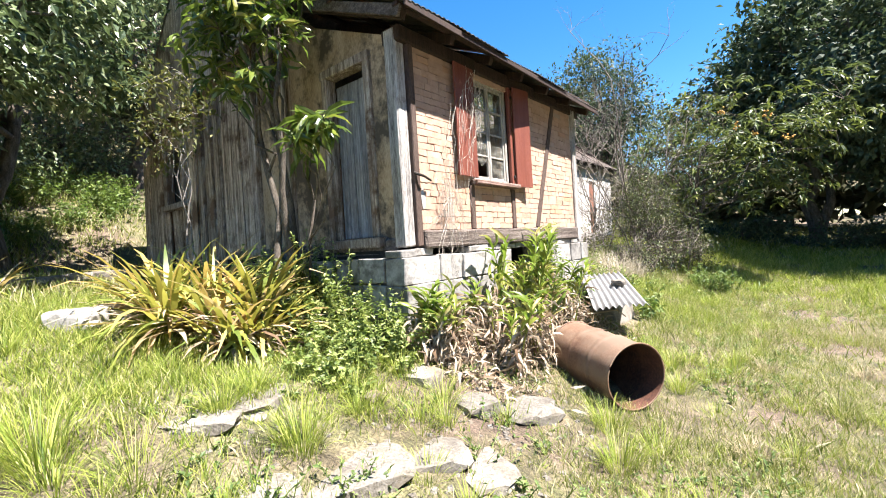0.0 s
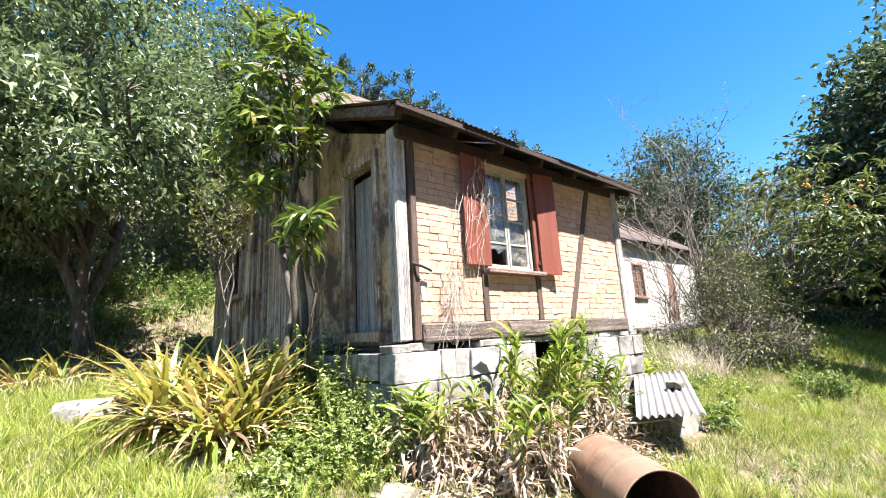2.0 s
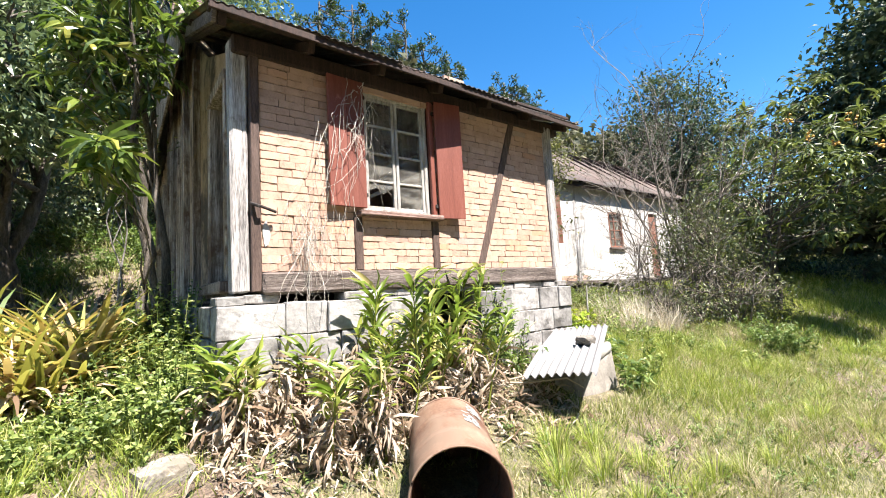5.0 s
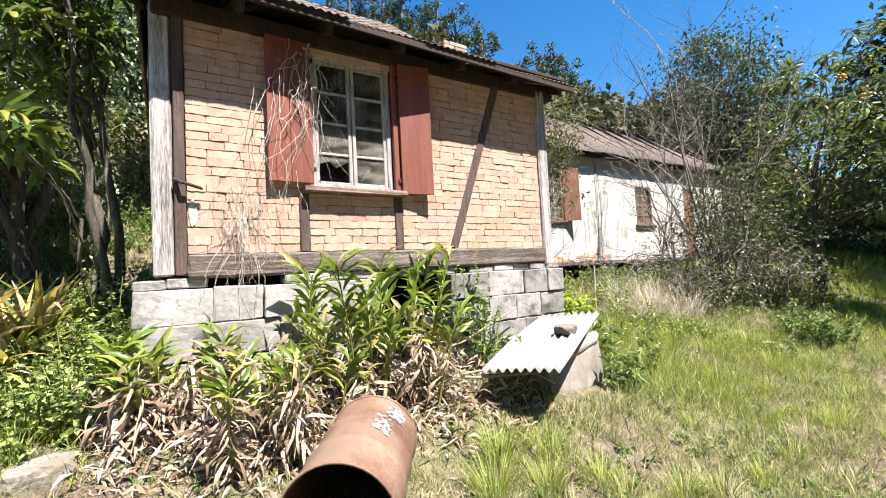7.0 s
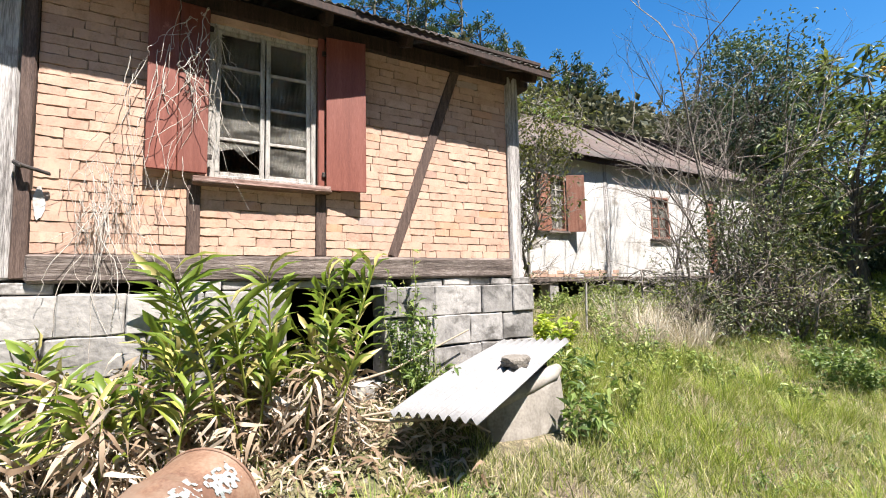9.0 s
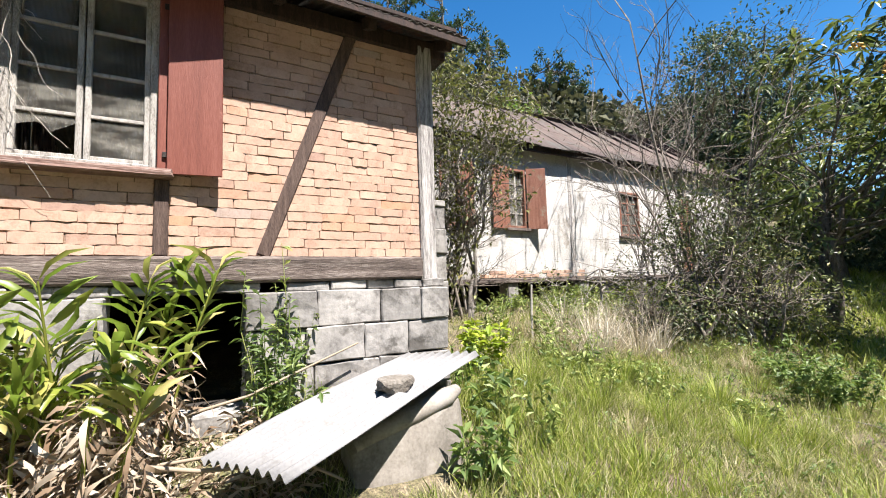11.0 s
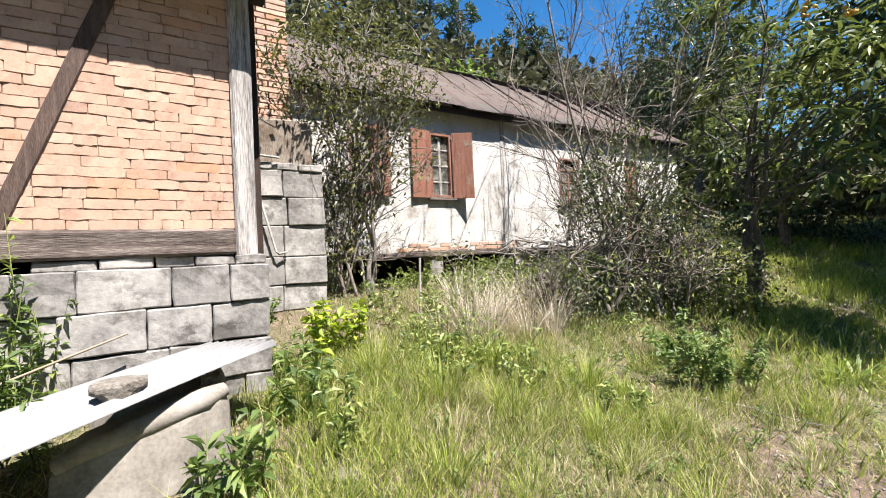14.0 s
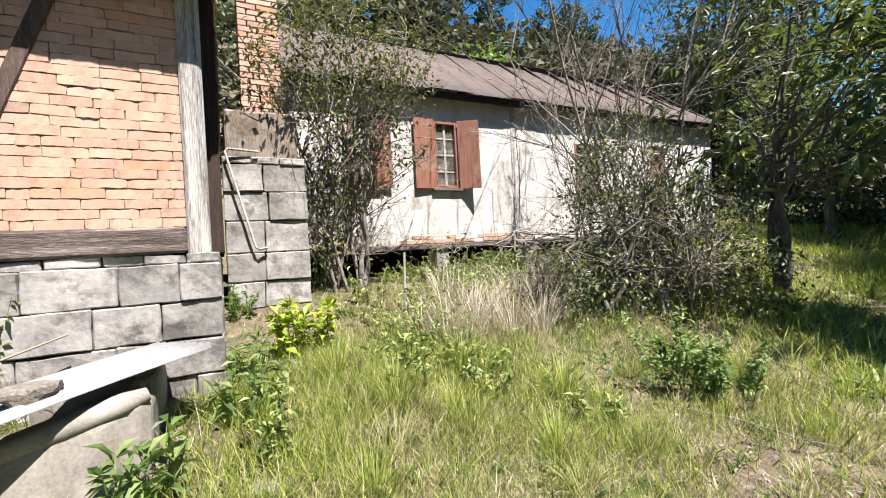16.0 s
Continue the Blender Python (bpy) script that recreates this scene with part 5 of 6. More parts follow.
bare_shrub("bare_shrub", on(-5.4, 9.0), 3.4, 0.1, 7, 66, "leafless twiggy stems among the olive shrub")
bare_shrub("bare_shrub", on(-3.75, 13.0), 5.6, 0.1, 8, 61, "leafless grey shrub with many fine branches")
bare_shrub("bare_shrub", on(-4.7, 13.1), 4.6, 0.14, 6, 62, "leafless grey shrub with many fine branches", (0.05, 0.1))
bare_shrub("bare_shrub", on(-3.0, 13.0), 3.0, 0.22, 7, 63, "leafless grey shrub beside the loquat tree", (0.05, 0.1))
tree("thicket_shrub", on(-3.0, 11.6), [(-3.1, 11.6, 1.5), (-2.8, 11.9, 1.6), (-3.3, 11.2, 1.3)], [((-3.0, 11.5, 0.9), (0.6, 0.75, 0.5)), ((-2.6, 12.6, 1.2), (0.7, 0.8, 0.9)), ((-3.6, 11.1, 0.8), (0.6, 0.6, 0.35)), ((-3.3, 12.3, 2.1), (0.7, 0.9, 0.9)), ((-2.4, 13.3, 0.9), (0.5, 0.6, 0.5))], 540, 12, (0.072, 0.48), M["leaf_thicket"], M["bark"],
     "dense thicket of dark small-leaved shrubs before the white house", 52, 0.03, 0.13, LEAF, False, 0.1, 0.1, 50, 0.8, category="shrub")
bare_shrub("bare_shrub", on(-3.5, 11.1), 0.9, 0.38, 7, 64, "low tangle of bare brown stems")
bare_shrub("bare_shrub", on(-2.8, 12.3), 1.3, 0.3, 9, 65, "low tangle of bare brown stems")
tree("thicket_shrub", on(-4.6, 11.4), [(-4.6, 11.4, 1.6)], [((-4.8, 11.2, 1.15), (0.7, 1.4, 0.45)), ((-4.6, 13.4, 1.5), (0.9, 1.2, 0.8))], 220, 8, (0.065, 0.45), M["leaf_olive"], M["bark_pale"],
     "low tangle of shrubs under the white wall", 53, 0.025, 0.14, LEAF, False, 0.1, 0.1, 40, 0.8, category="shrub")

# loquat in the meadow and the large trees beyond
lq = tree("loquat_tree", on(-2.55, 14.3), [(-2.5, 14.25, 2.4), (-2.2, 14.1, 2.9), (-2.8, 14.4, 2.8)], [((-2.0, 14.2, 4.3), (1.4, 1.4, 1.3)), ((-0.5, 13.8, 3.6), (1.4, 1.1, 1.2)), ((-3.3, 14.1, 3.4), (0.7, 0.8, 1.2)), ((0.5, 14.3, 4.3), (1.1, 1.0, 1.0)), ((-2.2, 13.7, 2.3), (1.3, 1.0, 0.5)), ((-0.6, 14.0, 2.4), (1.2, 0.9, 0.6))], 245, 12, (0.25, 0.25),
     M["leaf_meadow"], M["bark"], "loquat tree with long leathery leaves and yellow fruit", 71, 0.06, 0.18, LEAF_LONG, True, 0.3, 0.3, 18, 0.8)
r = np.random.RandomState(5)
for c in ((-1.29, 13.0, 3.96), (-0.95, 12.9, 3.7), (-0.7, 12.95, 4.1), (-1.6, 13.1, 4.4), (-0.3, 12.9, 3.5)):
    for _ in range(9):
        bm = bmesh.new()
        bmesh.ops.create_icosphere(bm, subdivisions=1, radius=0.026)
        bmesh.ops.translate(bm, vec=Vector(c) + Vector(r.normal(0, 0.045, 3)), verts=bm.verts)
        part("fruit", bm, M["fruit"], lq, "yellow loquat fruit", smooth=True)
tree("broadleaf_tree", on(0.2, 25.5), [(0.3, 25.2, 6.0), (-0.6, 25.8, 5.5), (1.2, 25.5, 5.5)], [((1.9, 25.2, 8.2), (5.6, 5.2, 4.4)), ((-3.2, 24.5, 6.0), (2.2, 2.2, 2.2)), ((3.0, 22.5, 5.2), (3.0, 2.6, 2.2))], 560, 78, (0.31, 0.45), M["leaf_far"], M["bark"], "very large dark broadleaf tree beyond the meadow", 72, 0.2, 0.42, LEAF_CHEAP, False, 0.35, 0.5, 30, 0.25)
tree("broadleaf_tree", on(4.2, 19.6), [(4.1, 19.4, 5.0), (5.0, 19.9, 5.0)], [((4.0, 19.4, 6.9), (3.9, 3.5, 3.4)), ((1.9, 17.8, 5.2), (2.3, 2.1, 1.6))], 520, 36, (0.25, 0.42), M["leaf_far"], M["bark"], "large dark broadleaf tree at the meadow's edge", 73, 0.24, 0.42, LEAF_CHEAP, False, 0.35, 0.5, 20, 0.25)
tree("broadleaf_tree", on(-9.0, 25.5), [(-9.0, 25.3, 6.5)], [((-9.0, 25.2, 8.8), (2.6, 2.6, 3.2)), ((-7.4, 25.6, 7.2), (1.8, 2.0, 2.3))], 340, 34, (0.22, 0.42), M["leaf_far"], M["bark"], "dark broadleaf tree behind the white house", 74, 0.22, 0.42, LEAF_CHEAP, False, 0.35, 0.5, 20, 0.3)
tree("broadleaf_tree", on(-4.2, 20.0), [(-4.2, 20.0, 3.0)], [((-4.0, 19.8, 4.2), (2.0, 1.8, 1.9)), ((-2.2, 19.5, 3.6), (1.2, 1.2, 1.0))], 170, 26, (0.2, 0.36), M["leaf_meadow"], M["bark"], "leafy tree past the white house", 75, 0.12, 0.34, LEAF_CHEAP, False, 0.3, 0.45, 18, 0.4)
for i, (x, y, h) in enumerate(((-1, 36, 8), (7, 34, 9), (12, 27, 9), (-13, 30, 9))):
    tree("edge_tree", on(x, y), [tuple(np.array(on(x, y)) + [0, 0, h * 0.6])], [(tuple(np.array(on(x, y)) + [0, 0, h * 0.62]), (3.6, 3.2, h * 0.42))], 170, 22, (0.5, 0.45), M["leaf_hill"], M["bark"], "dark tree of the wood's edge beyond the meadow", 80 + i, 0.2, 0.6, LEAF_CHEAP, False, 0.3, 0.4, 10, 0.2, group="wood's edge trees")
# unseen trees, added to darken the window reflections and block eastern sky
for i, (x, y, h) in enumerate(((19, -10, 17), (20, -3, 19), (21, 4, 20), (20, 11, 18), (18, 18, 17))):
    g = np.array(on(x, y))
    tree("edge_tree", tuple(g), [tuple(g + [0, 0, h * 0.6])], [(tuple(g + [0, 0, h * 0.55]), (3.6, 5.0, h * 0.46))], 300, 22, (0.8, 0.5), M["leaf_hill"], M["bark"], "added tree out of view that darkens the window reflections", 180 + i, 0.25, 0.8, LEAF_CHEAP, False, 0.3, 0.4, 10, 0.2, group="trees facing the house")
tree("undergrowth", on(-10.5, -3.5), [tuple(np.array(on(-10.5, -3.5)) + [0, 0, 0.8])], [((-10.5, -3.2, 1.9), (1.6, 1.6, 1.0)), ((-12.5, -1.6, 2.4), (1.4, 1.6, 1.0))], 200, 18, (0.16, 0.4), M["leaf_dark"], M["bark"], "dark leafy undergrowth below the large tree", 90, 0.05, 0.3, LEAF_CHEAP, False, 0.2, 0.2, 12, 0.3, category="shrub")
for i, (x, y, h) in enumerate(((-14.6, 0.4, 1.5), (-13.4, -2.6, 1.4), (-16.0, 2.6, 1.6), (-12.8, -5.0, 1.5), (-16.5, -1.5, 1.8))):
    g = np.array(on(x, y))
    tree("undergrowth", tuple(g), [tuple(g + [0, 0, 0.7 * h])], [(tuple(g + [0, 0, 0.75 * h]), (1.3, 1.5, 0.7 * h)), (tuple(g + [0.3, 0.9, 0.5 * h]), (0.9, 1.0, 0.5 * h))], 150, 18, (0.15, 0.42), M["leaf_dark"], M["bark"], "dark leafy undergrowth on the shaded slope", 94 + i, 0.05, 0.28, LEAF_CHEAP, False, 0.2, 0.2, 10, 0.3, category="shrub", group="undergrowth on the slope")


# low dark bushes added in place of the shade band under the far trees
for i, (x, y) in enumerate(((-5.2, 21.6), (-2.2, 22.0), (0.9, 22.6), (4.0, 23.0), (7.2, 22.6), (10.4, 21.6))):
    g = np.array(on(x, y))
    tree("hedge_bush", tuple(g), [tuple(g + [0, 0, 0.7]), tuple(g + [0.5, 0, 0.6])], [(tuple(g + [0, 0, 0.5]), (1.9, 0.9, 0.5)), (tuple(g + [0.9, 0.2, 0.55]), (1.0, 0.8, 0.6))], 130, 20, (0.15, 0.42), M["leaf_far"], M["bark"], "dark leafy bush standing in for the shade under the far trees", 130 + i, 0.04, 0.2, LEAF_CHEAP, False, 0.2, 0.2, 12, 0.3, category="shrub", group="hedge beyond the meadow")


# ---- wooded hill ----
def wooded_hill():
    r = np.random.RandomState(100)
    vs = []
    for zone, n in (((-55, -17, -25, 62), 330), ((-17, -12.5, 7, 46), 36), ((-60, 40, 37, 75), 210), ((-3.5, 14, 29, 38), 40), ((-14, -2, 34, 48), 60)):
        xs, ys = r.uniform(zone[0], zone[1], n), r.uniform(zone[2], zone[3], n)
        for x, y in zip(xs, ys):
            if -20 < x < -2 and y > 48:
                continue
            h = r.uniform(3.0, 6.5) * (0.62 if -20 < x < -2 and y > 30 else 1.0)
            z = float(gz(x, y))
            m = 460 if x > -18 and y < 47 and x < -12 else 150 if x > -35 else 110
            d = r.normal(0, 1, (m, 3))
            d /= np.linalg.norm(d, axis=1)[:, None]
            d[:, 2] = np.abs(d[:, 2]) * 1.3 - 0.35
            rad = np.array([h * 0.45, h * 0.45, h * 0.5])
            lob = 1 + 0.25 * np.sin(d[:, 0:1] * 5 + x) * np.cos(d[:, 1:2] * 6 + y)
            c = np.array([x, y, z + h * 0.45]) + d * rad * lob * r.uniform(0.75, 1.05, (m, 1))
            L = r.uniform(0.45, 1.0, m) * (0.5 if m == 460 else 1.0)
            vs.append(leaves(c, d + r.normal(0, 0.6, (m, 3)) - [0, 0, 0.2], L * 0.6, L, r, LEAF_CHEAP, tilt=0.8))
    v, f = merge(vs)
    tagged(np_part("hill_woodland", v, f, M["leaf_hill"], kind="stuff"), "dense scrub woodland covering the hillside", "woodland", kind="stuff")


wooded_hill()
tree("bright_tree", on(-14.2, 16.5), [(-14.2, 16.5, 5.5)], [((-14.0, 16.6, 7.2), (1.9, 1.9, 1.5))], 150, 24, (0.25, 0.5), M["leaf_bright"], M["bark"], "fresh bright green tree behind the roof", 91, 0.12, 0.35, LEAF_CHEAP, False, 0.2, 0.3, 10, 0.3)


def araucaria(x, y, h, seed):
    r = np.random.RandomState(seed)
    z = float(gz(x, y))
    t = thing("araucaria_pine", (x, y, z), "dark pine with tufted flat crown on the hilltop", "tree", "hilltop pines")
    v, f = tube_arrays([(x, y, z - 0.2), (x + 0.1, y, z + h * 0.6), (x, y + 0.1, z + h)], [0.22, 0.16, 0.07], 7)
    np_part("trunk", v, f, M["bark"], t, smooth=True)
    arms, lv = [], []
    for _ in range(26):
        a = r.uniform(0, 6.28)
        L = r.uniform(0.8, 2.1)
        z0 = z + h * r.uniform(0.5, 0.98)
        L *= 0.6 + 0.8 * (1 - abs((z0 - z) / h - 0.75) * 2.2)
        p = np.array([[x, y, z0], [x + math.cos(a) * L * 0.6, y + math.sin(a) * L * 0.6, z0 - 0.05], [x + math.cos(a) * L, y + math.sin(a) * L, z0 + 0.35]])
        arms.append(tube_arrays(p, [0.06, 0.045, 0.03], 5))
        m = 46
        d = r.normal(0, 1, (m, 3)) + [0, 0, 0.5]
        lv.append(leaves(p[2] + r.normal(0, 0.2, (m, 3)), d, np.full(m, 0.14), r.uniform(0.3, 0.55, m), r, LEAF_CHEAP))
    v, f = merge(arms)
    np_part("branch_mass", v, f, M["bark"], t, kind="stuff")
    v, f = merge(lv)
    np_part("crown", v, f, M["pine"], t)


for i, (x, y, top) in enumerate(((-36.5, 18.0, 29.6), (-36, 21.2, 30.2), (-35, 22.6, 28.6), (-34, 26.0, 29.0), (-33.8, 28.0, 27.0), (-33.5, 31.0, 25.5), (-30, 35.6, 23.2), (-30.5, 38, 22.5))):
    araucaria(x, y, max(5.0, top - float(gz(x, y))), 120 + i)


# ---- plants on the ground ----
def clump(name, base, n, length, width, mat, label, seed, arch=1.0, radius=0.1, category="plant", group="", shape_n=6, up=(0.5, 1.1)):
    """Arching strap leaves from one foot."""
    r = np.random.RandomState(seed)
    a = r.uniform(0, 2 * np.pi, n)
    L = r.uniform(0.55, 1.1, n) * length
    W = r.uniform(0.7, 1.2, n) * width
    el = r.uniform(up[0], up[1], n)
    rad = radius * np.sqrt(r.uniform(0, 1, n))
    b = np.stack([base[0] + rad * np.cos(a), base[1] + rad * np.sin(a), gz(base[0] + rad * np.cos(a), base[1] + rad * np.sin(a)) - 0.02], 1)
    s = np.linspace(0, 1, shape_n)
    bend_ = r.uniform(0.3, 1.4, n)[:, None] * arch * s[None]
    ang = el[:, None] - bend_ * s[None]
    ds = (L / (shape_n - 1))[:, None]
    hx = np.cumsum(np.cos(ang) * ds, axis=1) - np.cos(ang[:, :1]) * ds
    hz = np.cumsum(np.sin(ang) * ds, axis=1) - np.sin(ang[:, :1]) * ds
    dirx, diry = np.cos(a), np.sin(a)
    c = np.stack([b[:, 0:1] + hx * dirx[:, None], b[:, 1:2] + hx * diry[:, None], b[:, 2:3] + hz], -1)
    side_ = np.stack([-diry, dirx, r.normal(0, 0.25, n)], -1)
    prof = np.array([0.7, 1.0, 0.95, 0.8, 0.5, 0.04]) if shape_n == 6 else np.linspace(1, 0.05, shape_n)
    off = side_[:, None] * (W[:, None] * prof[None] * 0.5)[..., None]
    v = np.stack([c - off, c + off], 2).reshape(n, -1, 3)
    q = []
    for i in range(shape_n - 1):
        q += [(2 * i, 2 * i + 1, 2 * i + 3, 2 * i + 2)]
    f = np.array(q)[None] + (np.arange(n) * shape_n * 2)[:, None, None]
    return v.reshape(-1, 3), f.reshape(-1, 4)


def clump_thing(name, spots, label, category, group=""):
    """spots: (x, y, leaves, length, width, material, seed, arch, radius, up)."""
    t = thing(name, on(spots[0][0], spots[0][1]), label, category, group)
    for x, y, n, L, w, mat, seed, arch, rad, up in spots:
        v, f = clump(name, (x, y), n, L, w, mat, label, seed, arch, rad, up=up)
        np_part("leaf_rosette", v, f, mat, t, smooth=True)
    return t


rb = random.Random(14)
for i, (x, y) in enumerate(((-4.35, 1.75), (-4.75, 1.95), (-5.15, 2.0), (-4.6, 1.45), (-5.0, 1.6), (-4.2, 2.15), (-5.45, 2.2), (-4.5, 2.25), (-4.05, 1.75), (-5.35, 1.55), (-3.95, 1.95))):
    s = rb.uniform(0.9, 1.12)
    clump_thing("bromeliad", [(x, y, 62, 0.98 * s, 0.054, M["brom"], 200 + i, 1.05, 0.08, (0.2, 1.35)), (x, y, 34, 0.8 * s, 0.05, M["straw"], 300 + i, 1.4, 0.1, (0.1, 0.7))], "spiky bromeliad with yellow-green and dry leaves", "bromeliad", "bromeliad clump")
for i, (x, y) in enumerate(((-8.0, -0.4), (-8.4, 0.2), (-8.9, -0.8), (-9.3, 0.6))):
    clump_thing("bromeliad", [(x, y, 40, 0.8, 0.045, M["brom"], 230 + i, 1.2, 0.08, (0.4, 1.2))], "low bromeliad below the large tree", "bromeliad", "bromeliads under the tree")
clump_thing("strap_plant", [(-0.95, 12.5, 26, 0.45, 0.035, M["leaf_nettle"], 250, 1.2, 0.05, (0.4, 1.2))], "strap-leaved plant in the meadow", "plant")
for i, (x, y, L, n) in enumerate(((-2.2, 1.3, 0.34, 170), (-1.02, 2.86, 0.3, 150), (-2.75, 0.3, 0.42, 120), (-1.25, 3.35, 0.32, 120), (-1.6, 8.2, 0.3, 90), (-1.95, 9.0, 0.36, 100), (-2.3, 8.6, 0.4, 110), (-2.6, 9.3, 0.42, 110), (-1.5, 9.4, 0.3, 90), (-2.0, 9.9, 0.36, 100), (-2.9, 8.3, 0.42, 110), (-2.9, 6.1, 0.35, 60), (-3.0, 6.35, 0.4, 60), (-1.35, 4.95, 0.3, 150), (-1.6, 5.2, 0.34, 150), (-1.25, 5.3, 0.26, 120), (-1.05, 4.75, 0.24, 120), (-1.5, 5.6, 0.28, 130), (-1.15, 5.7, 0.22, 120), (-0.9, 5.2, 0.2, 110))):
    v, f = clump("tuft", (x, y), n + 40, L, 0.0045, M["grass_lush"], "", 400 + i, 0.8, 0.11, up=(0.95, 1.57))
    tagged(np_part("grass_tuft", v, f, M["grass_lush"]), "fresh green tuft of grass", "grass tuft", "grass tufts")


rt = random.Random(91)
k = 600
for zx0, zx1, zy0, zy1, n, lo, hi in ((-2.5, 0.5, 5.0, 11.8, 75, 0.14, 0.3), (-4.6, -0.4, 0.0, 3.0, 50, 0.16, 0.32), (-0.9, 2.2, 3.2, 8.5, 30, 0.12, 0.24), (-1.8, 3.5, 11.5, 15.0, 40, 0.2, 0.4)):
    for _ in range(n):
        x, y = rt.uniform(zx0, zx1), rt.uniform(zy0, zy1)
        if (x < -1.85 and 2.7 < y < 7.4) or math.hypot(x + 1.6, y - 4.15) < 0.6 or (x < -1.45 and 5.2 < y < 7.2):
            continue
        kind = rt.random()
        mat = M["grass_lush"] if kind < 0.62 or y < 3.2 else M["grass"] if kind < 0.86 else M["grass_dry"]
        v, f = clump("tuft", (x, y), rt.randint(60, 130), rt.uniform(lo, hi), 0.004, mat, "", k, 0.9, rt.uniform(0.05, 0.13), up=(0.8, 1.57))
        tagged(np_part("grass_tuft", v, f, mat), "dry straw-coloured tuft of grass" if mat is M["grass_dry"] else "fresh green tuft of grass", "grass tuft", "grass tufts")
        k += 1
for _ in range(20):
    x, y = rt.uniform(-4.1, -3.0), rt.uniform(9.3, 11.2)
    v, f = clump("tuft", (x, y), rt.randint(32, 60), rt.uniform(0.45, 0.85), 0.007, M["grass_pale"], "", k, 0.7, 0.09, up=(0.85, 1.57))
    tagged(np_part("dry_tuft", v, f, M["grass_pale"]), "tall pale dry tuft of grass before the thicket", "grass tuft", "dry tufts")
    k += 1


LEAF_CURL = (np.array([[0, 0, 0], [-0.35, 0.25, 0.12], [0.35, 0.25, 0.1], [-0.5, 0.5, 0.14], [0.42, 0.5, 0.2], [-0.3, 0.72, 0.0], [0.45, 0.7, 0.03], [0.1, 0.88, -0.3]]),
             np.array([[0, 2, 1], [1, 2, 4], [1, 4, 3], [3, 4, 6], [3, 6, 5], [5, 6, 7]]))


def ginger():
    """Ginger stalks with two rows of leaves, the lower ones withered."""
    r = np.random.RandomState(77)
    spots = []
    for k in range(72):
        y = r.uniform(2.85, 5.35)
        front_x = np.interp(y, [2.8, 3.4, 5.0, 5.4], [-2.75, -2.1, -2.15, -2.5])
        spots.append((r.uniform(-2.95, front_x), y))
    spots += [(-2.75, 4.85), (-2.65, 5.05), (-2.8, 5.15), (-2.6, 4.7), (-2.85, 4.2), (-2.7, 4.4), (-2.55, 4.55), (-2.8, 5.3)]
    for i, (x, y) in enumerate(spots):
        tall = i >= 72
        h = r.uniform(0.95, 1.2) if tall else r.uniform(0.35, 0.78) * (0.8 + 0.12 * (y - 3.2))
        z = float(gz(x, y))
        lean = r.normal(0, 0.14, 2) + [0.12, 0]
        p = np.array([[x, y, z - 0.03], [x + lean[0] * 0.4 * h, y + lean[1] * 0.4 * h, z + 0.5 * h], [x + lean[0] * h, y + lean[1] * h, z + h]])
        t = thing("ginger_plant", (x, y, z), "ginger plant, green above with withered lower leaves", "plant", "ginger plants by the stone base")
        v, f = tube_arrays(p, [0.011, 0.009, 0.005], 6)
        np_part("stalk", v, f, M["ginger"], t, smooth=True)
        n = int(17 + 9 * h)
        s = np.linspace(0.25, 1.0, n)
        c = np.stack([np.interp(s, [0, 0.5, 1], p[:, k]) for k in range(3)], 1)
        a0 = r.uniform(0, np.pi)
        a = a0 + np.where(np.arange(n) % 2, np.pi, 0) + r.normal(0, 0.3, n)
        d = np.stack([np.cos(a), np.sin(a), r.uniform(0.8, 1.5, n)], 1)
        L = r.uniform(0.18, 0.3, n) * (0.75 + 0.35 * h)
        green = s > (0.4 if tall else r.uniform(0.42, 1.15))
        if green.any():
            v, f = leaves(c[green], d[green], L[green] * 0.19, L[green], r, LEAF_LONG, tilt=0.45)
            np_part("green_foliage", v, f, M["ginger"], t, smooth=True)
        dry = ~green
        m = int(dry.sum()) * 3
        if m:
            cc = np.repeat(c[dry], 3, axis=0)
            dd = np.repeat(d[dry], 3, axis=0) * [1, 1, 0] + r.normal(0, 0.5, (m, 3)) - [0, 0, 0.6]
            LL = r.uniform(0.13, 0.3, m)
            v, f = leaves(cc, dd, LL * 0.1, LL, r, LEAF_CURL, tilt=0.9)
            np_part("withered_foliage", v, f, M["straw"], t, "pale brown hanging leaves", smooth=True)


ginger()


def path_litter():
    r = np.random.RandomState(56)
    n = 420
    x, y = r.uniform(-1.6, 0.8, n), r.uniform(9.6, 12.4, n)
    p = np.stack([x, y, gz(x, y) + r.uniform(0.0, 0.02, n)], 1)
    d = r.normal(0, 1, (n, 3)) * [1, 1, 0.12]
    L = r.uniform(0.02, 0.055, n)
    v, f = leaves(p, d, L * 0.4, L, r, LEAF_CURL, tilt=0.4)
    tagged(np_part("dry_litter", v, f, M["straw"], kind="stuff"), "brown fallen leaves scattered on the bare path", "dry leaves", kind="stuff")


path_litter()


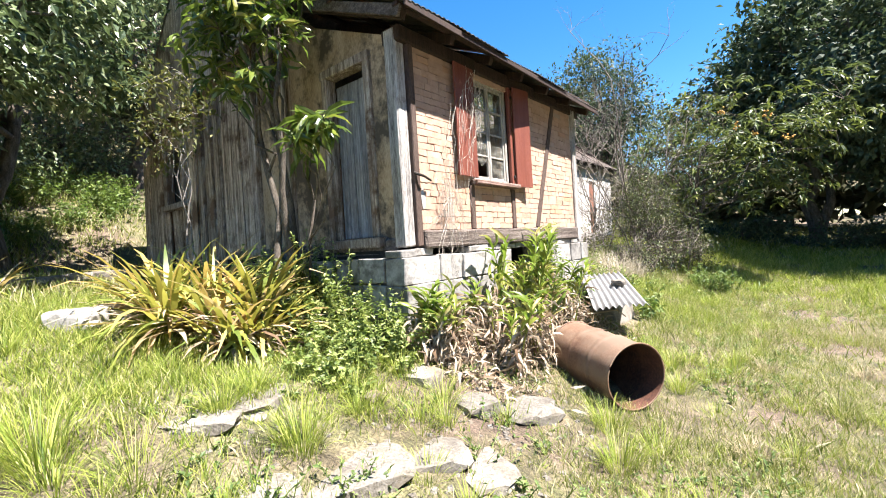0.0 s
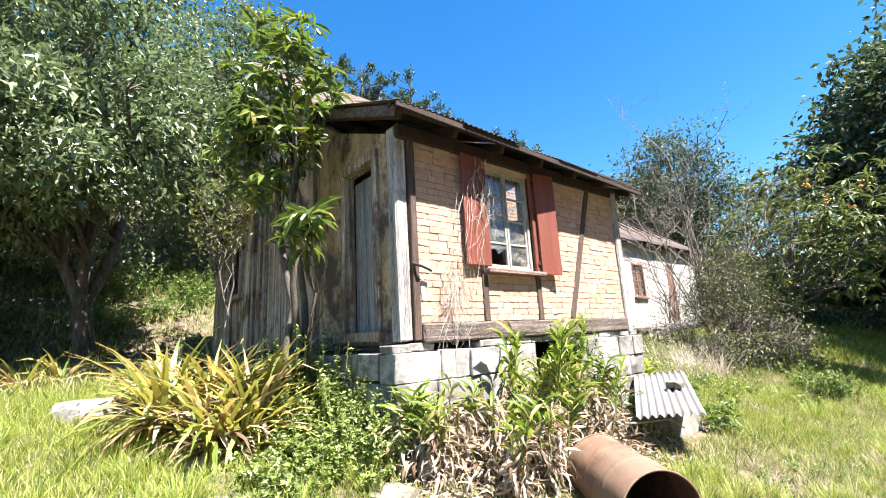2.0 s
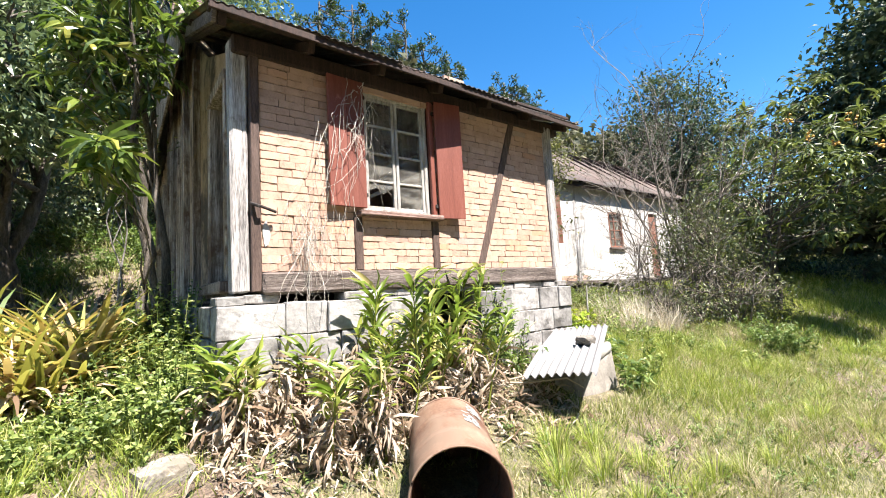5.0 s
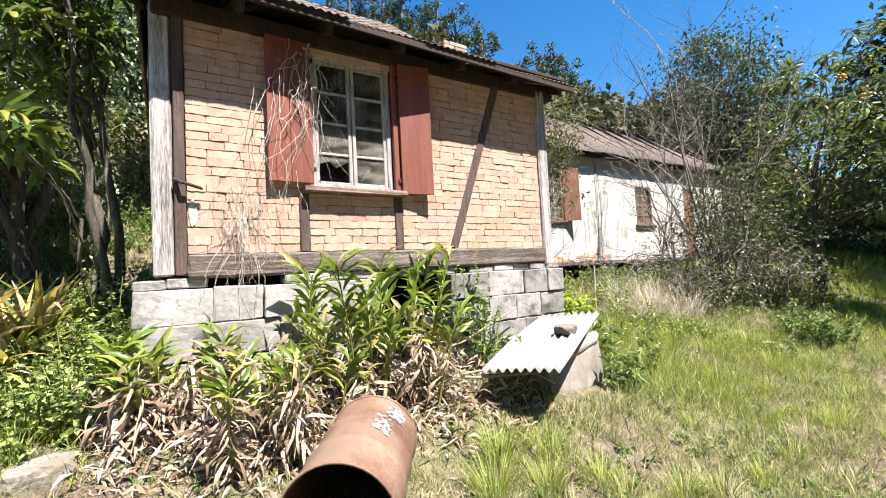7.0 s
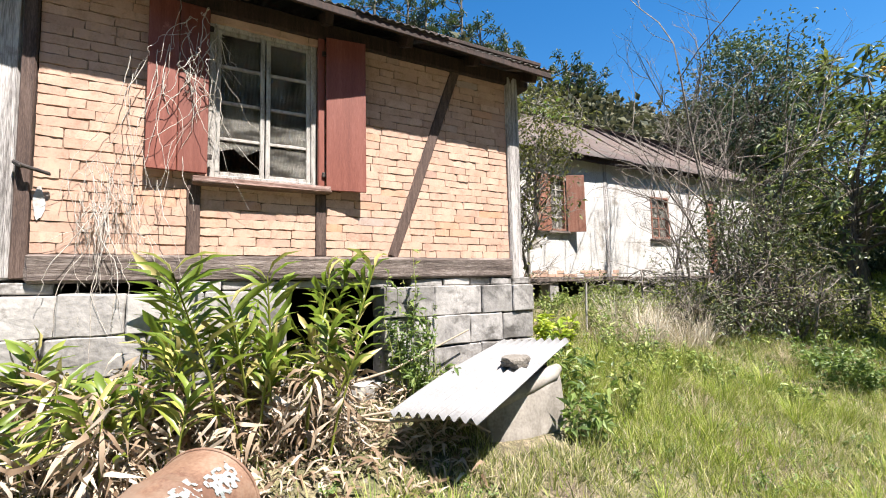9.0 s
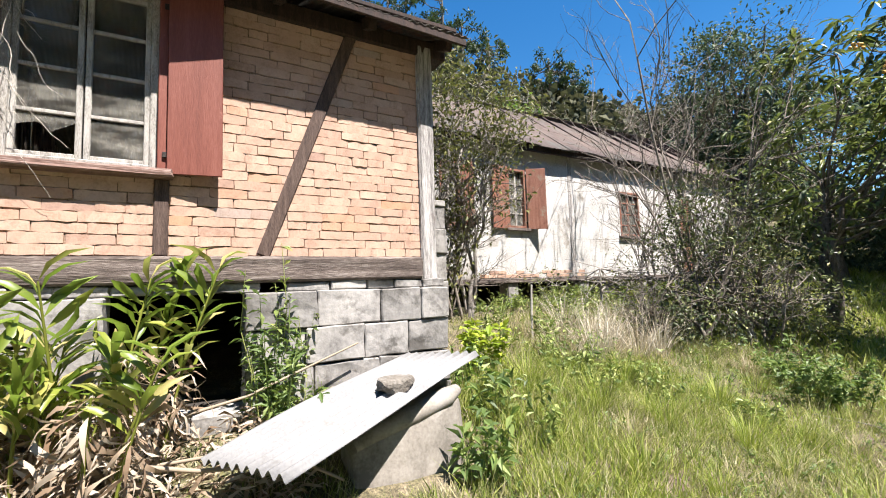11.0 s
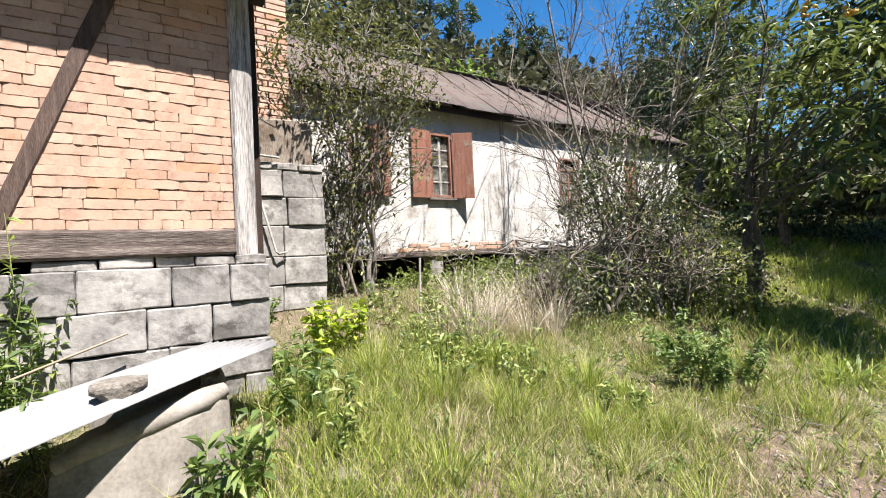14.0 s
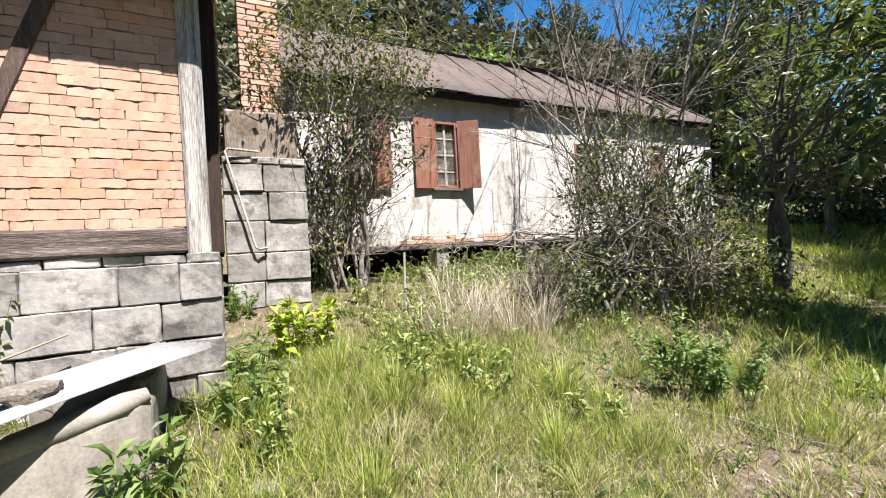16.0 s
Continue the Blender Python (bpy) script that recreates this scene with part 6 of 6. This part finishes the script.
def litter():
    r = np.random.RandomState(55)
    n = 2300
    x = np.clip(r.normal(-2.4, 0.36, n), -3.0, -1.3)
    y = r.uniform(2.8, 6.1, n)
    keep = (x > -2.98) & ((x < -1.75) | (y > 4.6) | (r.uniform(0, 1, n) < 0.25)) & ~((np.hypot(x + 1.65, y - 4.25) < 0.5))
    x, y = x[keep], y[keep]
    n = len(x)
    p = np.stack([x, y, gz(x, y) + r.uniform(0.0, 0.16, n) * np.clip((-1.6 - x), 0.1, 1)], 1)
    d = r.normal(0, 1, (n, 3)) * [1, 1, 0.35]
    L = r.uniform(0.06, 0.22, n)
    v, f = leaves(p, d, L * 0.12, L, r, LEAF_CURL, tilt=0.8)
    tagged(np_part("leaf_litter", v, f, M["straw"], kind="stuff"), "withered ginger leaves heaped on the ground", "dry leaves", kind="stuff")


litter()


def weed(name, spots, leaf, mat, label, seed, per=90, category="weed", group=""):
    """Leafy weeds: short stems with leaves all the way up. spots: (x, y, height, radius)."""
    r = np.random.RandomState(seed)
    for x, y, h, rad in spots:
        z = float(gz(x, y))
        t = thing(name, (x, y, z), label, category, group)
        ns = max(5, int(rad * 45))
        st, lv = [], []
        for _ in range(ns):
            a, q = r.uniform(0, 6.28), rad * math.sqrt(r.uniform(0, 1)) * 0.7
            b = np.array([x + q * math.cos(a), y + q * math.sin(a), 0])
            b[2] = float(gz(b[0], b[1])) - 0.02
            tip = b + np.array([math.cos(a) * rad * 0.5 + r.normal(0, 0.04), math.sin(a) * rad * 0.5 + r.normal(0, 0.04), h * r.uniform(0.55, 1.05)])
            p = bend(b, tip, r, 4, 0.06)
            st.append(tube_arrays(p, [0.005, 0.004, 0.003, 0.002], 4))
            m = max(6, int(per / ns * (0.6 + h)))
            s = r.uniform(0.15, 1, m)
            c = np.stack([np.interp(s, np.linspace(0, 1, 4), p[:, k]) for k in range(3)], 1)
            d = r.normal(0, 1, (m, 3)) * [1, 1, 0.5] + [0, 0, 0.15]
            L = r.uniform(0.6, 1.3, m) * leaf[0]
            lv.append(leaves(c, d, L * leaf[1], L, r, LEAF, tilt=0.4))
        v, f = merge(st)
        np_part("stem_mass", v, f, M["leaf_weed"], t, kind="stuff")
        v, f = merge(lv)
        np_part("foliage", v, f, mat, t)


r = np.random.RandomState(19)
mound = []
for _ in range(46):
    x, y = r.uniform(-5.6, -2.85), r.uniform(2.15, 2.95)
    mound.append((x, y, 0.25 + 0.5 * np.clip((y - 2.1) / 0.8, 0, 1) * (1.0 if x < -3.2 else 0.55), r.uniform(0.2, 0.32)))
for _ in range(16):
    x, y = r.uniform(-3.6, -2.5), r.uniform(1.9, 2.7)
    mound.append((x, y, r.uniform(0.12, 0.3), r.uniform(0.18, 0.28)))
mound += [(-4.05, 2.88, 0.95, 0.26), (-4.35, 2.85, 1.05, 0.28), (-3.75, 2.85, 0.7, 0.24)]
weed("ground_weed", mound, (0.052, 0.58), M["leaf_weed"], "leafy green weeds heaped against the stone base", 501, 250, group="weeds at the house corner")
weed("nettle", [(-2.78, 5.95, 0.85, 0.2), (-2.9, 6.0, 1.05, 0.16), (-2.7, 6.1, 0.5, 0.2), (-3.02, 5.85, 1.15, 0.1)], (0.085, 0.32), M["leaf_nettle"], "tall nettle-like weed at the cellar opening", 502, 110, group="weeds at the cellar opening")
weed("nettle", [(-2.0, 7.2, 0.5, 0.13), (-1.88, 7.02, 0.4, 0.12), (-2.5, 7.62, 0.4, 0.16), (-2.8, 7.66, 0.45, 0.16)], (0.12, 0.36), M["leaf_nettle"], "leafy weed growing beside the trough", 503, 65, group="weeds by the trough")
weed("yellow_weed", [(-3.4, 8.05, 0.6, 0.16), (-3.5, 8.25, 0.55, 0.16)], (0.12, 0.5), M["leaf_yellow"], "bright yellow-green leafy weed at the stone wall", 504, 110)
weed("meadow_bush", [(-1.75, 11.0, 0.62, 0.38), (-1.5, 11.25, 0.5, 0.3), (-1.95, 11.3, 0.45, 0.3)], (0.07, 0.4), M["leaf_nettle"], "low green bush in the meadow", 505, 520)
weed("sapling", [(-2.05, 7.75, 0.62, 0.09), (-2.2, 9.3, 0.35, 0.12), (-1.6, 9.9, 0.3, 0.15)], (0.07, 0.4), M["leaf_weed"], "small green sapling in the grass", 506, 110)
weed("fern", [(-4.5, 7.7, 0.35, 0.16), (-4.45, 7.65, 0.3, 0.14), (-3.2, 7.6, 0.4, 0.2)], (0.07, 0.3), M["leaf_bright"], "small fern in the stone joints", 507, 140)
weed("beam_plant", [(-3.05, 6.05, 1.35, 0.12)], (0.07, 0.35), M["leaf_weed"], "thin weed climbing to the sill beam", 508, 90)
low = []
for _ in range(260):
    x, y = r.uniform(-3.2, 1.2), r.uniform(0.8, 13)
    if not (x > -0.15 and 1 < y < 10) and not (x < -2.95 and y < 7.6) and np.hypot(x + 1.65, y - 4.25) > 0.65 and not (-3 < x < -1.9 and 5.4 < y < 7.5):
        low.append((x, y, r.uniform(0.06, 0.18), r.uniform(0.1, 0.22)))
weed("bank_bush", [(r.uniform(-15.5, -12.3), r.uniform(1.2, 3.6), r.uniform(0.5, 1.0), r.uniform(0.4, 0.7)) for _ in range(16)], (0.1, 0.5), M["leaf_nettle"], "leafy bush on the slope behind the house", 511, 230, group="bushes on the slope")
weed("low_weed", low, (0.036, 0.5), M["leaf_nettle"], "low broad-leaved weed in the turf", 509, 80, group="low weeds in the turf")
far_weeds = []
for _ in range(60):
    x, y = r.uniform(-6.3, -2.4), r.uniform(8.7, 14)
    if x < -2.4 - 0.1 * (y - 9):
        far_weeds.append((x, y, r.uniform(0.2, 0.5), r.uniform(0.2, 0.4)))
weed("bank_weed", far_weeds, (0.07, 0.45), M["leaf_weed"], "leafy weeds on the bank below the white house", 510, 160, group="weeds on the bank")


# ---- grass ----
BARE = ((-1.85, 1.55, 0.55), (-1.6, 2.15, 0.45), (-2.75, 1.15, 0.35), (-2.1, 2.85, 0.6), (-1.4, 3.2, 0.35), (-0.6, 10.6, 0.6), (0.05, 10.1, 0.55), (-0.35, 11.7, 0.4), (-2.3, 3.6, 0.6), (-2.3, 4.8, 0.6))


def open_ground(x, y):
    ok = ~((x < -2.98) & (x > -10.9) & (y > 3.0) & (y < 7.55))
    ok &= ~((x < -6.6) & (x > -11) & (y > 8.5) & (y < 19.8))
    ok &= ~((x < -1.98) & (x > -3) & (y > 6.3) & (y < 7.15))
    ok &= ~((x < -4.5) & (x > -5.95) & (y > 7.5) & (y < 8.5))
    return ok


def meadow(name, zone, tufts, per, height, width, mat, seed, label, thin=0.0, spread=0.05, cut=(), lean=0.45):
    r = np.random.RandomState(seed)
    x, y = r.uniform(zone[0], zone[1], tufts), r.uniform(zone[2], zone[3], tufts)
    keep = open_ground(x, y) & (lump(x, y, 0.35, seed % 7 + 11) + r.normal(0, 0.2, tufts) > thin)
    for bx, by, br in BARE:
        keep &= (np.hypot(x - bx, y - by) + r.normal(0, 0.12, tufts) > br) | (r.uniform(0, 1, tufts) < 0.24)
    keep &= np.hypot(x + 1.6, y - 4.15) > 0.36
    border = np.minimum(np.minimum(x - zone[0], zone[1] - x), np.minimum(y - zone[2], zone[3] - y))
    keep &= border > r.uniform(0, 0.22, tufts) * min(zone[1] - zone[0], zone[3] - zone[2])
    x, y = x[keep], y[keep]
    k = len(x)
    h = height * (0.75 + 0.5 * (lump(x, y, 0.6, 21) + 0.5)) * r.uniform(0.6, 1.25, k)
    x = np.repeat(x, per) + r.normal(0, spread, k * per)
    y = np.repeat(y, per) + r.normal(0, spread, k * per)
    h = np.repeat(h, per) * r.uniform(0.5, 1.2, k * per)
    keep = open_ground(x, y)
    x, y, h = x[keep], y[keep], h[keep]
    n = len(x)
    p = np.stack([x, y, gz(x, y) - 0.01], 1)
    d = r.normal(0, lean, (n, 3)) * [1, 1, 0] + [0, 0, 1]
    up = np.stack([r.normal(0, 1, n), r.normal(0, 1, n), np.zeros(n)], 1)
    tv, tf = BLADE
    s, yy, z = basis(d, up)
    W = width * r.uniform(0.7, 1.3, n)
    loc = tv[None] * np.stack([W, h, h], 1)[:, None]
    v = p[:, None] + loc[:, :, 0:1] * s[:, None] + loc[:, :, 1:2] * yy[:, None] + loc[:, :, 2:3] * z[:, None]
    f = tf[None] + (np.arange(n) * 5)[:, None, None]
    tagged(np_part(name, v.reshape(-1, 3), f.reshape(-1, 3), mat, kind="stuff"), label, "grass", kind="stuff")


meadow("grass", (-6.0, 2.2, -2.0, 5.4), 10500, 12, 0.10, 0.005, M["grass"], 1, "short mixed green and straw meadow grass", -0.12)
meadow("grass", (-8.5, -1.6, -3.3, 3.2), 11500, 14, 0.14, 0.006, M["grass_lush"], 2, "lush yellow-green grass", -0.25)
meadow("grass", (-3.4, 3.0, 2.2, 15.0), 18500, 13, 0.10, 0.005, M["grass"], 3, "short mixed green and straw meadow grass", -0.1)
meadow("grass", (-5.2, -0.2, 6.6, 12.2), 5200, 14, 0.17, 0.005, M["grass"], 4, "tall meadow grass beside the house", -0.1, 0.07)
meadow("grass", (-4.4, -0.6, 6.8, 11.8), 4000, 14, 0.21, 0.005, M["grass_lush"], 5, "tall fresh meadow grass", 0.06, 0.06)
meadow("dry_grass", (-4.5, -2.7, 9.0, 11.4), 420, 12, 0.4, 0.005, M["grass_dry"], 6, "tall pale dry grass", -0.1, 0.05, lean=0.28)
meadow("dry_grass", (-4.2, 2.0, -0.6, 14), 2900, 8, 0.12, 0.004, M["grass_dry"], 7, "dry straw blades in the turf", 0.0, 0.06, lean=0.8)
meadow("dry_grass", (-4.6, 1.6, 6.8, 13.8), 3800, 9, 0.16, 0.004, M["grass_dry"], 17, "dry straw blades in the tall grass", -0.05, 0.06, lean=0.7)
meadow("grass", (-7.6, 8.0, 10.5, 24), 15000, 9, 0.20, 0.014, M["grass_lush"], 8, "lush green grass beyond the path", -0.3, 0.1)
meadow("grass", (-21, -6.0, -8, 4.2), 9000, 9, 0.25, 0.02, M["grass"], 9, "grass on the slope behind the tree", -0.2, 0.12)
meadow("grass", (-9, 10, -9, 18), 9000, 9, 0.14, 0.012, M["grass"], 23, "meadow grass around the path", -0.3, 0.1)
meadow("grass", (-14, 16, 19, 36), 8000, 8, 0.25, 0.03, M["grass"], 10, "far meadow grass", -0.2, 0.2)


meadow("dry_grass", (-5.0, 2.5, 6.6, 13.5), 6500, 10, 0.055, 0.004, M["grass_dry"], 27, "low layer of dead straw in the turf", 0.0, 0.07, lean=1.6)
meadow("dry_grass", (-3.6, 2.0, -1.0, 6.6), 2000, 10, 0.05, 0.004, M["grass_dry"], 29, "low layer of dead straw in the turf", 0.0, 0.07, lean=1.6)


def pebbles():
    r = np.random.RandomState(31)
    out = []
    tv = np.array([[-1, -1, 0], [1, -0.8, 0], [0.9, 1, 0], [-0.8, 0.9, 0], [-0.6, -0.7, 0.8], [0.7, -0.5, 0.9], [0.5, 0.7, 0.7], [-0.5, 0.6, 1.0]])
    tf = np.array([[4, 5, 6, 7], [0, 1, 5, 4], [1, 2, 6, 5], [2, 3, 7, 6], [3, 0, 4, 7]])
    for x, y, rad in BARE:
        for _ in range(70):
            a, q = r.uniform(0, 6.28), rad * math.sqrt(r.uniform(0, 1)) * 1.2
            px, py = x + q * math.cos(a), y + q * math.sin(a)
            if px < -2.95 or np.hypot(px + 1.6, py - 4.2) < 0.5:
                continue
            sz = r.uniform(0.008, 0.03)
            c, s_ = math.cos(a * 5), math.sin(a * 5)
            v = (tv + r.normal(0, 0.15, tv.shape)) * [sz, sz * 0.8, sz * 0.6]
            v = v @ np.array([[c, -s_, 0], [s_, c, 0], [0, 0, 1]]).T + [px, py, float(gz(px, py)) - 0.004]
            out.append((v, tf))
    v, f = merge(out)
    tagged(np_part("pebbles", v, f, M["rock"], kind="stuff"), "small pale stones and crumbs on bare soil", "pebbles", kind="stuff")


pebbles()


# ---- bricks of the front wall, piece by piece ----
def brick_mesh(seed):
    r = random.Random(seed)
    bm = bmesh.new()
    ny = 6
    ys = [-0.5 + i / ny for i in range(ny + 1)]
    ragged = [[r.uniform(-0.05, 0.05), r.uniform(-0.05, 0.05)] for _ in ys]
    front_rows, back_rows = [], []
    for k, z in enumerate((-0.5, 0.5)):
        end = [r.uniform(-0.015, 0.02) * (1 if i == 0 else -1) if i in (0, ny) else 0 for i in range(ny + 1)]
        drop = [0.05 if i in (0, ny) else 0.0 for i in range(ny + 1)]
        jag = [ragged[i][k] + (0.04 * (1 if k == 0 else -1) if i in (0, ny) else 0) for i in range(ny + 1)]
        front_rows.append([bm.verts.new((r.uniform(-0.06, 0.03) - drop[i], ys[i] + end[i], z + jag[i] + (0.035 if k == 0 else -0.035))) for i in range(ny + 1)])
        back_rows.append([bm.verts.new((-1.0, ys[i], z)) for i in range(ny + 1)])
    for i in range(ny):
        bm.faces.new((front_rows[0][i], front_rows[0][i + 1], front_rows[1][i + 1], front_rows[1][i]))
        bm.faces.new((back_rows[0][i], back_rows[0][i + 1], front_rows[0][i + 1], front_rows[0][i]))
        bm.faces.new((front_rows[1][i], front_rows[1][i + 1], back_rows[1][i + 1], back_rows[1][i]))
    for i in (0, ny):
        bm.faces.new((front_rows[0][i], front_rows[1][i], back_rows[1][i], back_rows[0][i]))
    bmesh.ops.recalc_face_normals(bm, faces=bm.faces)
    if bm.faces[0].normal.x < 0:
        bmesh.ops.reverse_faces(bm, faces=bm.faces)
    me = bpy.data.meshes.new("brick")
    bm.normal_update()
    bm.to_mesh(me)
    bm.free()
    me.materials.append(M["brick"])
    return me


def lay_bricks():
    kinds = [brick_mesh(i) for i in range(24)]
    r = random.Random(77)
    course, rest = 0.0718, []
    made = 0
    for k in range(27):
        z = 1.672 + k * course
        gaps = [(3.39, 7.285)]
        zc = z + course / 2
        if zc < 2.22:
            gaps = [(3.39, 4.27), (4.36, 5.225), (5.315, 7.285)]
        elif zc < 3.56:
            gaps = [(3.39, 4.40), (5.30, 7.285)]
        for a, b in gaps:
            y = a - (0.11 if k % 2 else 0.0)
            while y < b - 0.01:
                w = r.uniform(0.23, 0.29) if r.random() < 0.75 else r.uniform(0.11, 0.19)
                lo, hi = max(y, a), min(y + w, b)
                y += w
                if hi - lo < 0.035:
                    continue
                if b - hi < 0.05:
                    hi = b
                    y = b
                h = course - r.uniform(-0.004, 0.003)
                loc = (WX + r.uniform(-0.0045, 0.003), (lo + hi) / 2, zc + r.uniform(-0.004, 0.004))
                scl = (0.05, hi - lo - r.uniform(0.001, 0.006), h)
                me = kinds[r.randrange(24)]
                turn = Euler((radians(r.uniform(-0.8, 0.8)), 0, radians(r.uniform(-0.6, 0.6))))
                if z < 3.0 and made < 300:
                    ob = new("brick", me)
                    ob.matrix_basis = Matrix.LocRotScale(loc, turn, scl)
                    under(ob, front)
                    made += 1
                else:
                    m = Matrix.LocRotScale(loc, turn, scl)
                    vs = np.array([m @ v.co for v in me.vertices])
                    rest.append((vs, [tuple(p.vertices) for p in me.polygons]))
    vs, fs, o = [], [], 0
    for v, f in rest:
        vs += [tuple(c) for c in v]
        fs += [tuple(i + o for i in p) for p in f]
        o += len(v)
    me = bpy.data.meshes.new("bricks")
    me.from_pydata(vs, [], fs)
    me.materials.append(M["brick_far"])
    ob = new("bricks", me)
    under(ob, front)
    ob["kind"] = "stuff"


lay_bricks()
